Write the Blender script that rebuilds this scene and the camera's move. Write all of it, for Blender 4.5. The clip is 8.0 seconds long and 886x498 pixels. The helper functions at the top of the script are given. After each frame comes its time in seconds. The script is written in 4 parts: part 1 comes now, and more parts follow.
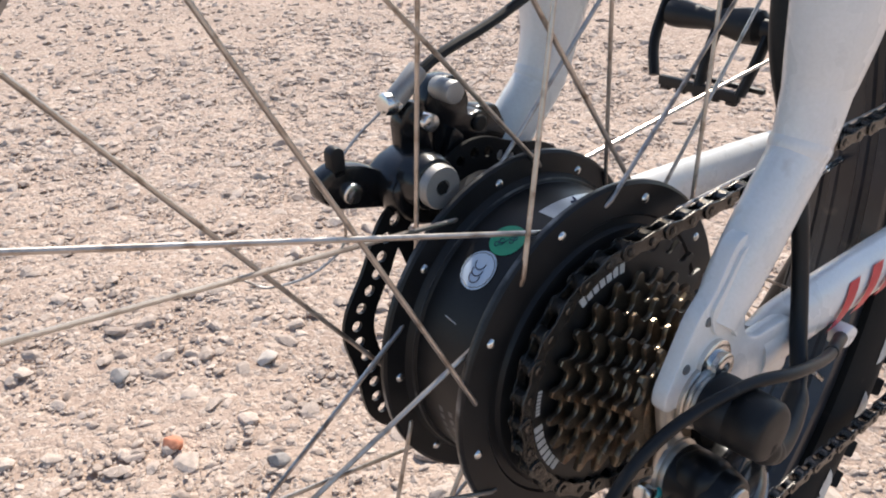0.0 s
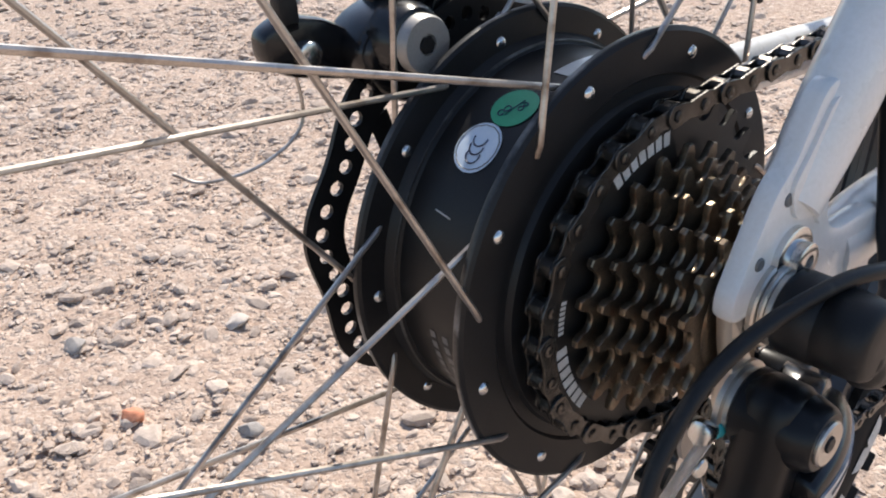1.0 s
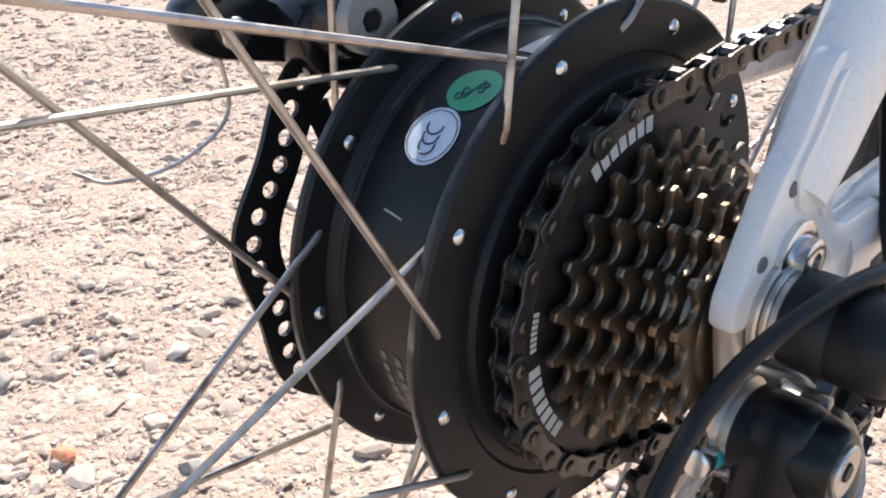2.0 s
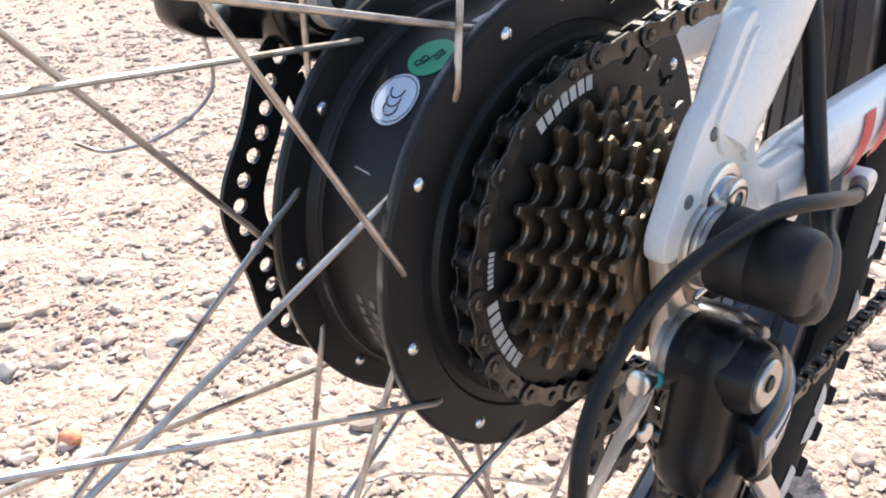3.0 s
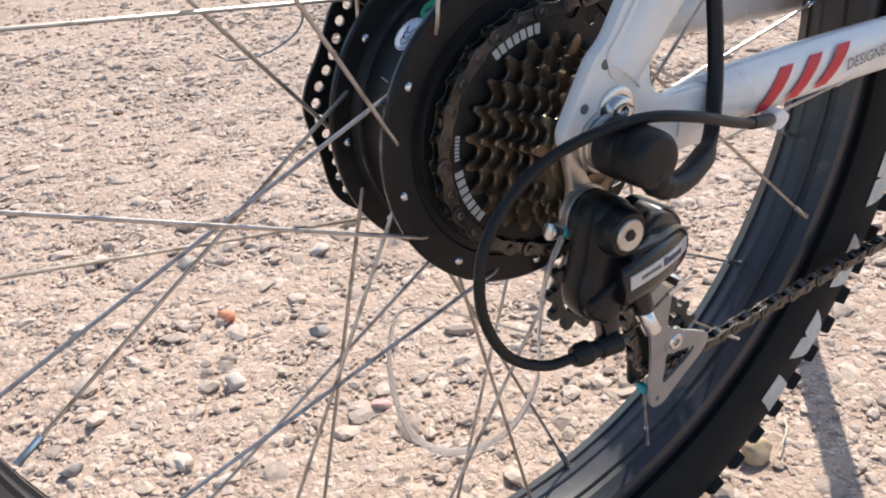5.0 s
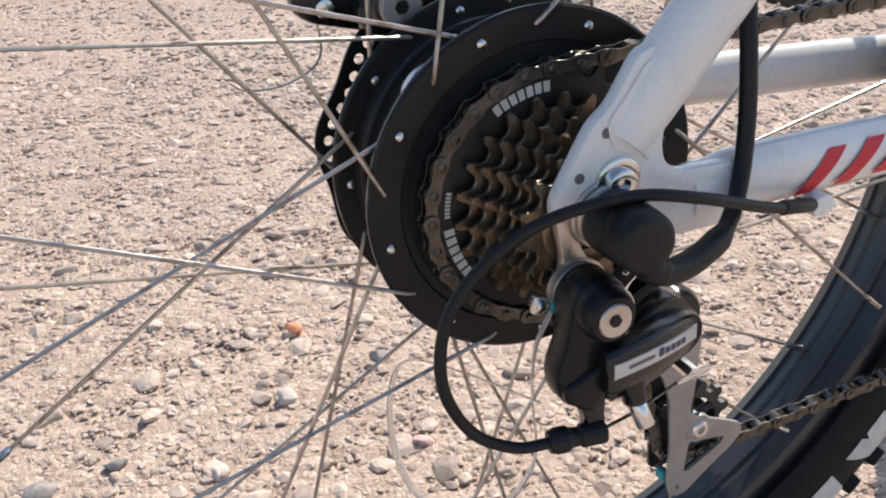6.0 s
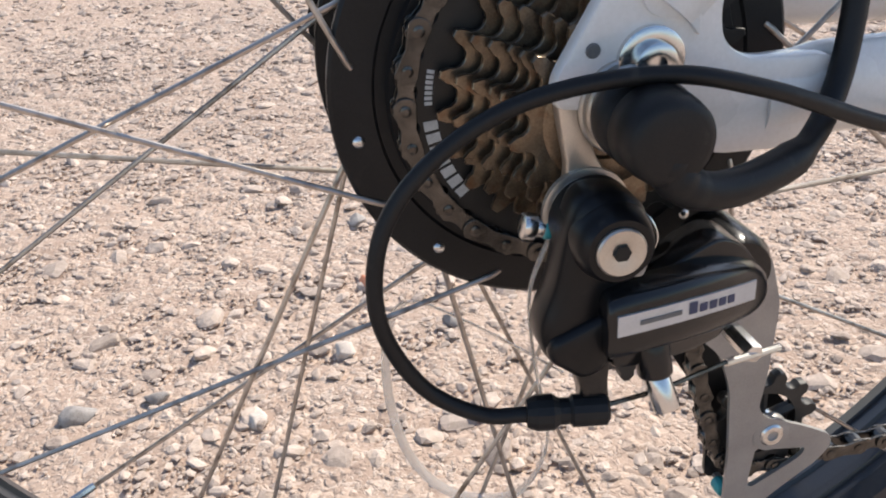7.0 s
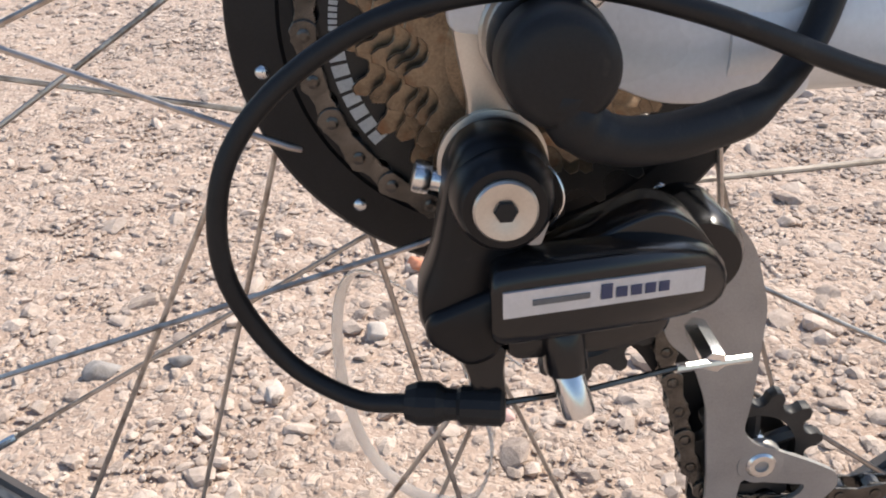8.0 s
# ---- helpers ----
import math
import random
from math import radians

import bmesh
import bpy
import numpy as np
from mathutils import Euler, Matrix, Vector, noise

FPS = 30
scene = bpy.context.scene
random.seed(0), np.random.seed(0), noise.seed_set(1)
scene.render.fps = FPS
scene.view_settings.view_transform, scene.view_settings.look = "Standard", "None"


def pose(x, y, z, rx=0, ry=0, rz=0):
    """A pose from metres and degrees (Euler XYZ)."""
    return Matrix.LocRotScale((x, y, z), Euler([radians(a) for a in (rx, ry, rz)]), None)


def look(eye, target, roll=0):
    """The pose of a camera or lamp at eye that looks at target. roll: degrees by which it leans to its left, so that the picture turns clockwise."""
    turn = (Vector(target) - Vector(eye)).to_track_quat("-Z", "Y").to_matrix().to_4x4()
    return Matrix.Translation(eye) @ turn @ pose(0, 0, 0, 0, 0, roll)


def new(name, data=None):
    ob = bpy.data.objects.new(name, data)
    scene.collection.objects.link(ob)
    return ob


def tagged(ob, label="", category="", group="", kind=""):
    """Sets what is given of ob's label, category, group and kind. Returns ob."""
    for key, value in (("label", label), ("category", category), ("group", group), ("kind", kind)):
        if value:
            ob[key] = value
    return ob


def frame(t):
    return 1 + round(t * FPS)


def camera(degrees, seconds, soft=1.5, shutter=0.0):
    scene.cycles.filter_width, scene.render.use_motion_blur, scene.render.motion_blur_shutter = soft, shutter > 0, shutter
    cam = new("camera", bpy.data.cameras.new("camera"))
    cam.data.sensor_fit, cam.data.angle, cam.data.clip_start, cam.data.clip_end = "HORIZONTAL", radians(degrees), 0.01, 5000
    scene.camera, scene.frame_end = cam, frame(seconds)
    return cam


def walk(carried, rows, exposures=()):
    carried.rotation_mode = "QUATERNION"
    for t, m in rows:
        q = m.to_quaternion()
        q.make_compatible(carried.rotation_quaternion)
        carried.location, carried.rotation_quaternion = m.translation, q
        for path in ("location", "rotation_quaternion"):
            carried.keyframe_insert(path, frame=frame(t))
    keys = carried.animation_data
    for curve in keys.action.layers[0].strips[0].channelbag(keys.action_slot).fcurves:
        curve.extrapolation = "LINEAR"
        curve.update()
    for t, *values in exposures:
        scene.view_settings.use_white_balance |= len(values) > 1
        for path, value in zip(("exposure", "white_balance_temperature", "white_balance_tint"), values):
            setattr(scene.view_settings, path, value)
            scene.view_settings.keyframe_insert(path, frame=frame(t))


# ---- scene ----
cam = camera(52.5, 8.0, soft=2.0)
PATH = [
    (0, (0.239, -0.248, 0.584), (-1.153, 0.836, -0.358), -3.6),
    (0.5, (0.214, -0.232, 0.541), (-1.134, 0.865, -0.449), -3.4),
    (0.7, (0.2045, -0.2265, 0.5263), (-1.126, 0.885, -0.469), -3.29),
    (1, (0.188, -0.214, 0.514), (-1.164, 0.884, -0.469), -4.5),
    (1.2, (0.1778, -0.2112, 0.5067), (-1.162, 0.927, -0.447), -4.04),
    (1.5, (0.166, -0.2, 0.497), (-1.159, 0.972, -0.436), -4.4),
    (1.7, (0.163, -0.193, 0.489), (-1.153, 0.989, -0.443), -3.8),
    (2.8, (0.181, -0.203, 0.492), (-1.081, 1.02, -0.464), -5.2),
    (3, (0.192, -0.209, 0.491), (-1.1, 0.986, -0.46), -5.5),
    (3.2, (0.1998, -0.2208, 0.4902), (-1.094, 0.977, -0.458), -5.18),
    (3.5, (0.218, -0.229, 0.482), (-1.101, 0.93, -0.475), -6.0),
    (3.7, (0.2286, -0.2347, 0.4751), (-1.105, 0.901, -0.493), -6.52),
    (4, (0.247, -0.235, 0.46), (-1.109, 0.856, -0.525), -7.5),
    (4.3, (0.2679, -0.2283, 0.4508), (-1.119, 0.811, -0.529), -8.02),
    (4.5, (0.287, -0.228, 0.459), (-1.114, 0.793, -0.537), -8.3),
    (4.8, (0.3208, -0.2394, 0.4786), (-1.141, 0.691, -0.501), -6.37),
    (5, (0.348, -0.24, 0.514), (-1.17, 0.634, -0.45), -6.6),
    (5.2, (0.36, -0.238, 0.537), (-1.173, 0.616, -0.422), -5.9),
    (6.3, (0.341, -0.144, 0.494), (-1.365, 0.385, -0.407), -3.8),
    (6.5, (0.327, -0.132, 0.477), (-1.391, 0.341, -0.431), -3.1),
    (6.8, (0.3121, -0.1119, 0.4545), (-1.425, 0.254, -0.456), -4.09),
    (7, (0.307, -0.094, 0.445), (-1.448, 0.21, -0.466), -3.8),
    (7.3, (0.2921, -0.0635, 0.4305), (-1.471, 0.153, -0.48), -3.46),
    (7.5, (0.286, -0.053, 0.423), (-1.489, 0.124, -0.483), -2.8),
    (7.7, (0.2774, -0.0408, 0.4176), (-1.492, 0.072, -0.494), -3.11),
    (8, (0.28, -0.029, 0.412), (-1.503, 0.02, -0.494), -2.8),
]
walk(cam, [(t, look(eye, target, roll)) for t, eye, target, roll in PATH], exposures=[(0, 0.5), (1.0, 0.53), (1.5, 0.72), (2.0, 0.95), (2.8, 1.15), (3.5, 1.2), (4.1, 0.95), (4.6, 0.65), (5.2, 0.55), (6.3, 0.45), (8, 0.48)])

# ---- light: clear midday sky, sun ahead of the bicycle and to its left ----
SUN = Vector((-0.50, 0.72, 1.0)).normalized()
sky_world = bpy.data.worlds.new("sky")
scene.world = sky_world
sky_world.use_nodes = True
wn = sky_world.node_tree
sky = wn.nodes.new("ShaderNodeTexSky")
sky.sky_type, sky.sun_disc = "NISHITA", False
sky.sun_elevation = math.asin(SUN.z)
sky.sun_rotation = math.atan2(SUN.x, SUN.y)
wn.links.new(sky.outputs[0], wn.nodes["Background"].inputs[0])
wn.nodes["Background"].inputs[1].default_value = 0.14
sun = new("sun", bpy.data.lights.new("sun", "SUN"))
sun.data.energy, sun.data.angle, sun.data.color = 4.25, radians(0.53), (1.0, 0.92, 0.81)
sun.matrix_world = look(SUN * 10, (0, 0, 0))


# ---- materials ----
def surface(name, low, high, rough=0.5, metal=0.0, scale=60.0, fine=900.0, bump=0.1, depth=0.0005, island=0.0, coat=0.0, spots=None, rough_var=0.12, spec=0.5):
    """A procedural surface: two colours mixed by coarse and fine noise, wear spots, uneven gloss and relief."""
    m = bpy.data.materials.new(name)
    m.use_nodes = True
    t, b = m.node_tree, m.node_tree.nodes["Principled BSDF"]
    co = t.nodes.new("ShaderNodeTexCoord").outputs["Object"]

    def noise_at(s, detail):
        n = t.nodes.new("ShaderNodeTexNoise")
        n.inputs["Scale"].default_value, n.inputs["Detail"].default_value = s, detail
        t.links.new(co, n.inputs["Vector"])
        return n.outputs["Fac"]

    def math_of(op, a, c):
        n = t.nodes.new("ShaderNodeMath")
        n.operation = op
        for k, v in ((0, a), (1, c)):
            if isinstance(v, (int, float)):
                n.inputs[k].default_value = v
            else:
                t.links.new(v, n.inputs[k])
        return n.outputs[0]

    def mixed(fac, a, c):
        n = t.nodes.new("ShaderNodeMix")
        n.data_type = "RGBA"
        for k, v in ((0, fac), (6, a), (7, c)):
            if isinstance(v, tuple):
                n.inputs[k].default_value = (*v, 1)
            else:
                t.links.new(v, n.inputs[k])
        return n.outputs[2]

    def steps(v, lo, hi):
        n = t.nodes.new("ShaderNodeMapRange")
        n.inputs[1].default_value, n.inputs[2].default_value = lo, hi
        t.links.new(v, n.inputs[0])
        return n.outputs[0]

    coarse, grain = noise_at(scale, 5), noise_at(fine, 3)
    fac = steps(math_of("ADD", math_of("MULTIPLY", coarse, 0.65), math_of("MULTIPLY", grain, 0.35)), 0.35, 0.65)
    if island:
        g = t.nodes.new("ShaderNodeNewGeometry").outputs["Random Per Island"]
        fac = math_of("ADD", math_of("MULTIPLY", fac, 1 - island), math_of("MULTIPLY", g, island))
    colour = mixed(fac, low, high)
    if spots:
        tint, lo, hi, sc = spots
        colour = mixed(steps(noise_at(sc, 6), lo, hi), colour, tint)
    t.links.new(colour, b.inputs["Base Color"])
    t.links.new(math_of("ADD", rough - rough_var / 2, math_of("MULTIPLY", coarse, rough_var)), b.inputs["Roughness"])
    b.inputs["Metallic"].default_value = metal
    b.inputs["Specular IOR Level"].default_value = spec
    b.inputs["Coat Weight"].default_value = coat
    b.inputs["Coat Roughness"].default_value = 0.12
    if bump:
        n = t.nodes.new("ShaderNodeBump")
        n.inputs["Strength"].default_value, n.inputs["Distance"].default_value = bump, depth
        t.links.new(grain, n.inputs["Height"])
        t.links.new(n.outputs[0], b.inputs["Normal"])
    return m


BLACK_ALLOY = surface("black_anodised_alloy", (0.010, 0.0098, 0.0105), (0.018, 0.0172, 0.0172), 0.36, 0.0, 40, 1200, 0.10, 0.0002, coat=0.0, spots=((0.03, 0.027, 0.024), 0.66, 0.9, 90), spec=0.25)
BLACK_GLOSS = surface("glossy_black_paint", (0.006, 0.006, 0.0068), (0.010, 0.010, 0.011), 0.22, 0.0, 40, 800, 0.03, 0.0002, coat=0.12, spots=((0.04, 0.037, 0.033), 0.7, 0.85, 120), spec=0.4)
BLACK_SATIN = surface("satin_black_paint", (0.006, 0.006, 0.007), (0.009, 0.009, 0.010), 0.33, 0.0, 60, 1500, 0.08, 0.0002, spots=((0.04, 0.037, 0.033), 0.68, 0.85, 120), spec=0.28)
BLACK_RUBBER = surface("black_rubber", (0.008, 0.008, 0.009), (0.015, 0.0145, 0.0145), 0.46, 0.0, 60, 1500, 0.12, 0.0003, spots=((0.045, 0.04, 0.034), 0.64, 0.85, 140), spec=0.3)
TYRE_RUBBER = surface("tyre_rubber", (0.007, 0.007, 0.0075), (0.014, 0.0135, 0.013), 0.74, 0.0, 35, 900, 0.25, 0.0006, spots=((0.06, 0.052, 0.045), 0.66, 0.88, 60), spec=0.25)
RIM_ALLOY = surface("black_rim_alloy", (0.015, 0.017, 0.022), (0.029, 0.031, 0.038), 0.40, 0.0, 30, 1200, 0.06, 0.0002, coat=0.25, spots=((0.11, 0.10, 0.085), 0.62, 0.85, 70))
WHITE_PAINT = surface("white_frame_paint", (0.70, 0.69, 0.66), (0.80, 0.79, 0.77), 0.28, 0.0, 25, 700, 0.02, 0.0002, coat=0.4, spots=((0.50, 0.44, 0.37), 0.66, 0.85, 55))
RED_DECAL = surface("red_decal", (0.50, 0.010, 0.025), (0.60, 0.016, 0.035), 0.35, 0.0, 60, 900, 0.03, 0.0002)
GREY_PRINT = surface("grey_print", (0.10, 0.10, 0.10), (0.15, 0.15, 0.15), 0.5, 0.0, 60, 900, 0.0)
WHITE_PRINT = surface("white_print", (0.42, 0.42, 0.40), (0.62, 0.62, 0.60), 0.55, 0.0, 120, 1500, 0.05, 0.0002)
CHROME = surface("chrome_steel", (0.62, 0.62, 0.62), (0.75, 0.74, 0.72), 0.22, 1.0, 90, 1200, 0.06, 0.0002, rough_var=0.2)
HANGER = surface("polished_alloy", (0.52, 0.48, 0.43), (0.62, 0.58, 0.52), 0.36, 0.85, 70, 1500, 0.06, 0.0002)
CAGE = surface("matt_grey_alloy", (0.31, 0.30, 0.29), (0.40, 0.385, 0.37), 0.48, 0.55, 60, 1400, 0.10, 0.0002)
SPOKE = surface("stainless_spoke", (0.42, 0.37, 0.325), (0.58, 0.52, 0.465), 0.33, 0.8, 60, 1600, 0.08, 0.0002, spots=((0.20, 0.155, 0.12), 0.5, 0.75, 130))
CHAIN_STEEL = surface("oiled_chain_steel", (0.058, 0.055, 0.051), (0.15, 0.142, 0.132), 0.25, 0.9, 150, 1800, 0.12, 0.0003, spots=((0.09, 0.065, 0.045), 0.55, 0.8, 260))
SPROCKET = surface("oily_sprocket_steel", (0.105, 0.083, 0.061), (0.27, 0.212, 0.15), 0.30, 0.85, 110, 1600, 0.15, 0.0003, spots=((0.14, 0.065, 0.03), 0.55, 0.8, 150))
SPROCKET_BLACK = surface("blackened_sprocket", (0.010, 0.010, 0.010), (0.022, 0.020, 0.018), 0.42, 0.2, 90, 1500, 0.12, 0.0003)
PULLEY = surface("black_pulley_plastic", (0.012, 0.011, 0.011), (0.03, 0.027, 0.024), 0.5, 0.0, 120, 1500, 0.15, 0.0003)
GREEN_STICKER = surface("green_sticker", (0.02, 0.30, 0.15), (0.03, 0.36, 0.19), 0.4, 0.0, 90, 900, 0.02)
BLUE_STICKER = surface("pale_blue_sticker", (0.55, 0.66, 0.80), (0.66, 0.74, 0.84), 0.4, 0.0, 90, 900, 0.02)
NAVY_PRINT = surface("navy_print", (0.03, 0.04, 0.09), (0.04, 0.05, 0.11), 0.5, 0.0, 90, 900, 0.0)
SILVER_STICKER = surface("silver_sticker", (0.52, 0.53, 0.54), (0.62, 0.63, 0.64), 0.3, 0.4, 90, 900, 0.03)
STRAP = surface("clear_plastic_strap", (0.86, 0.84, 0.80), (0.92, 0.90, 0.87), 0.25, 0.0, 50, 600, 0.05)
STRAP.node_tree.nodes["Principled BSDF"].inputs["Transmission Weight"].default_value = 0.75
STRAP.node_tree.nodes["Principled BSDF"].inputs["IOR"].default_value = 1.2


def gravel_soil():
    """Soil packed with small stones: cells of several sizes with a tone each, sunk joints and earthy patches."""
    m = surface("gravelly_soil", (0.34, 0.238, 0.178), (0.50, 0.375, 0.295), 0.92, 0.0, 5, 500, 0.0)
    t, b = m.node_tree, m.node_tree.nodes["Principled BSDF"]
    co = t.nodes.new("ShaderNodeTexCoord").outputs["Object"]
    warp = t.nodes.new("ShaderNodeTexNoise")
    warp.inputs["Scale"].default_value = 90
    t.links.new(co, warp.inputs["Vector"])
    bend = t.nodes.new("ShaderNodeVectorMath")
    bend.operation = "MULTIPLY_ADD"
    t.links.new(warp.outputs["Color"], bend.inputs[0])
    bend.inputs[1].default_value = (0.012, 0.012, 0.0)
    t.links.new(co, bend.inputs[2])
    colour, height = b.inputs["Base Color"].links[0].from_socket, None
    for scale, share, tall in ((75, 0.55, 0.004), (170, 0.6, 0.0022), (420, 0.45, 0.0009)):
        v = t.nodes.new("ShaderNodeTexVoronoi")
        v.inputs["Scale"].default_value = scale
        v.inputs["Randomness"].default_value = 1.0
        t.links.new(bend.outputs[0], v.inputs["Vector"])
        ramp = t.nodes.new("ShaderNodeValToRGB")
        sep = t.nodes.new("ShaderNodeSeparateColor")
        t.links.new(v.outputs["Color"], sep.inputs[0])
        t.links.new(sep.outputs[0], ramp.inputs[0])
        for k, (p, c) in enumerate(((0.0, (0.29, 0.21, 0.165)), (0.35, (0.45, 0.335, 0.26)), (0.7, (0.55, 0.425, 0.34)), (1.0, (0.66, 0.55, 0.465)))):
            e = ramp.color_ramp.elements[0] if k == 0 else (ramp.color_ramp.elements[-1] if k == 3 else ramp.color_ramp.elements.new(p))
            e.position, e.color = p, (*c, 1)
        pick = t.nodes.new("ShaderNodeMapRange")
        t.links.new(sep.outputs[1], pick.inputs[0])
        pick.inputs[1].default_value, pick.inputs[2].default_value = 0.45, 0.55
        mul = t.nodes.new("ShaderNodeMath")
        mul.operation = "MULTIPLY"
        t.links.new(pick.outputs[0], mul.inputs[0])
        mul.inputs[1].default_value = share
        mix = t.nodes.new("ShaderNodeMix")
        mix.data_type = "RGBA"
        t.links.new(mul.outputs[0], mix.inputs[0])
        t.links.new(colour, mix.inputs[6])
        t.links.new(ramp.outputs[0], mix.inputs[7])
        colour = mix.outputs[2]
        dome = t.nodes.new("ShaderNodeMapRange")
        t.links.new(v.outputs["Distance"], dome.inputs[0])
        dome.inputs[1].default_value, dome.inputs[2].default_value = 0.15, 0.75
        dome.inputs[3].default_value, dome.inputs[4].default_value = tall, 0.0
        lift = t.nodes.new("ShaderNodeMath")
        lift.operation = "MULTIPLY_ADD"
        t.links.new(dome.outputs[0], lift.inputs[0])
        t.links.new(pick.outputs[0], lift.inputs[1])
        if height is None:
            lift.inputs[2].default_value = 0.0
        else:
            t.links.new(height, lift.inputs[2])
        height = lift.outputs[0]
    t.links.new(colour, b.inputs["Base Color"])
    bump = t.nodes.new("ShaderNodeBump")
    bump.inputs["Strength"].default_value, bump.inputs["Distance"].default_value = 0.9, 1.0
    t.links.new(height, bump.inputs["Height"])
    t.links.new(bump.outputs[0], b.inputs["Normal"])
    return m


GROUND = gravel_soil()
STONES = surface("mixed_pebbles", (0.25, 0.19, 0.155), (0.70, 0.57, 0.475), 0.88, 0.0, 160, 900, 0.6, 0.0012, island=0.6, spots=((0.43, 0.34, 0.27), 0.5, 0.75, 90))
RED_STONE = surface("brick_red_stone", (0.50, 0.185, 0.10), (0.62, 0.27, 0.16), 0.85, 0.0, 150, 900, 0.5, 0.001)
GREY_STONE = surface("grey_stone", (0.24, 0.215, 0.20), (0.36, 0.33, 0.305), 0.85, 0.0, 150, 900, 0.5, 0.001)
PALE_STONE = surface("pale_stone", (0.50, 0.43, 0.375), (0.64, 0.56, 0.49), 0.85, 0.0, 150, 900, 0.5, 0.001)
PINK_STONE = surface("pink_stone", (0.50, 0.30, 0.27), (0.62, 0.42, 0.38), 0.85, 0.0, 150, 900, 0.5, 0.001)
TAN_STONE = surface("tan_stone", (0.45, 0.33, 0.20), (0.55, 0.42, 0.28), 0.85, 0.0, 150, 900, 0.5, 0.001)
TEAL_LOCK = surface("teal_thread_lock", (0.03, 0.30, 0.32), (0.05, 0.38, 0.40), 0.4, 0.0, 200, 900, 0.05)
# black with pale flecks: edge highlight put into the colour, together with wear
WORN_EDGE_HIGHLIGHT = surface("worn_black_edge_highlight", (0.012, 0.012, 0.013), (0.05, 0.048, 0.046), 0.35, 0.3, 60, 900, 0.05, 0.0002, spots=((0.20, 0.195, 0.19), 0.54, 0.68, 45))
STRAW = surface("dry_straw", (0.62, 0.55, 0.42), (0.72, 0.65, 0.52), 0.8, 0.0, 150, 900, 0.1)

# ---- building blocks: x to the bicycle's right, y ahead, z up from the rear axle ----
AXLE = 0.355


def part(name, bm, material, parent, label="", smooth=True, sharp=35):
    """Links a bmesh, given in axle coordinates, as one mesh object under parent."""
    bmesh.ops.recalc_face_normals(bm, faces=bm.faces)
    me = bpy.data.meshes.new(name)
    for e in bm.edges:
        e.smooth = not (len(e.link_faces) == 2 and e.calc_face_angle(0) > radians(sharp))
    for f in bm.faces:
        f.smooth = smooth
    bm.to_mesh(me)
    bm.free()
    me.materials.append(material)
    ob = new(name, me)
    if parent is not None:
        ob.parent = parent
        if parent.parent is None:
            ob.location.z = AXLE
    else:
        ob.location.z = AXLE
    return tagged(ob, label)


def shared(name, mesh, parent, m):
    """One more piece on a mesh that others use too."""
    ob = new(name, mesh)
    ob.parent = parent
    ob.matrix_basis = m
    return ob


def spline(points, per=8):
    """A smooth line through the points."""
    p = [Vector(q) for q in points]
    p = [2 * p[0] - p[1]] + p + [2 * p[-1] - p[-2]]
    out = []
    for i in range(1, len(p) - 2):
        for k in range(per):
            t = k / per
            a, b, c, d = p[i - 1], p[i], p[i + 1], p[i + 2]
            out.append(0.5 * (2 * b + (c - a) * t + (2 * a - 5 * b + 4 * c - d) * t * t + (3 * b - a - 3 * c + d) * t ** 3))
    return out + [p[-2]]


def tube(points, radii, n=12, bm=None, caps=True, flat=1.0, up=(1, 0, 0)):
    """A swept round or flattened bar along the points. flat: its width along up as a share of the rest."""
    bm = bm or bmesh.new()
    pts = [Vector(p) for p in points]
    if isinstance(radii, (int, float)):
        radii = [radii]
    radii = list(radii) + [radii[-1]] * (len(pts) - len(radii))
    rings, u = [], Vector(up)
    for i, p in enumerate(pts):
        d = (pts[min(i + 1, len(pts) - 1)] - pts[max(i - 1, 0)]).normalized()
        u = (u - d * u.dot(d))
        u = u.normalized() if u.length > 1e-6 else d.orthogonal().normalized()
        v = d.cross(u)
        rings.append([bm.verts.new(p + radii[i] * (flat * math.cos(2 * math.pi * k / n) * u + math.sin(2 * math.pi * k / n) * v)) for k in range(n)])
    for a, b in zip(rings, rings[1:]):
        for k in range(n):
            bm.faces.new((a[k], a[(k + 1) % n], b[(k + 1) % n], b[k]))
    if caps:
        bm.faces.new(rings[0][::-1])
        bm.faces.new(rings[-1])
    return bm


def lathe(profile, n=96, bm=None, centre=(0, 0), closed=False):
    """Turns (x, r) pairs round the axle's direction."""
    bm = bm or bmesh.new()
    rings = []
    for x, r in profile:
        rings.append([bm.verts.new((x, centre[0] + r * math.cos(2 * math.pi * k / n), centre[1] + r * math.sin(2 * math.pi * k / n))) for k in range(n)])
    pairs = list(zip(rings, rings[1:])) + ([(rings[-1], rings[0])] if closed else [])
    for a, b in pairs:
        for k in range(n):
            bm.faces.new((a[k], a[(k + 1) % n], b[(k + 1) % n], b[k]))
    if not closed:
        for ring in (rings[0], rings[-1]):
            bm.faces.new(ring)
    return bm


def rounded(points, r, n=5):
    """A polygon with its corners rounded."""
    out = []
    for i, p in enumerate(points):
        p, a, b = Vector(p), Vector(points[i - 1]), Vector(points[(i + 1) % len(points)])
        da, db = (a - p), (b - p)
        k = min(r, 0.45 * da.length, 0.45 * db.length)
        s, e = p + da.normalized() * k, p + db.normalized() * k
        for j in range(n + 1):
            t = j / n
            out.append((1 - t) ** 2 * s + 2 * t * (1 - t) * p + t * t * e)
    return out


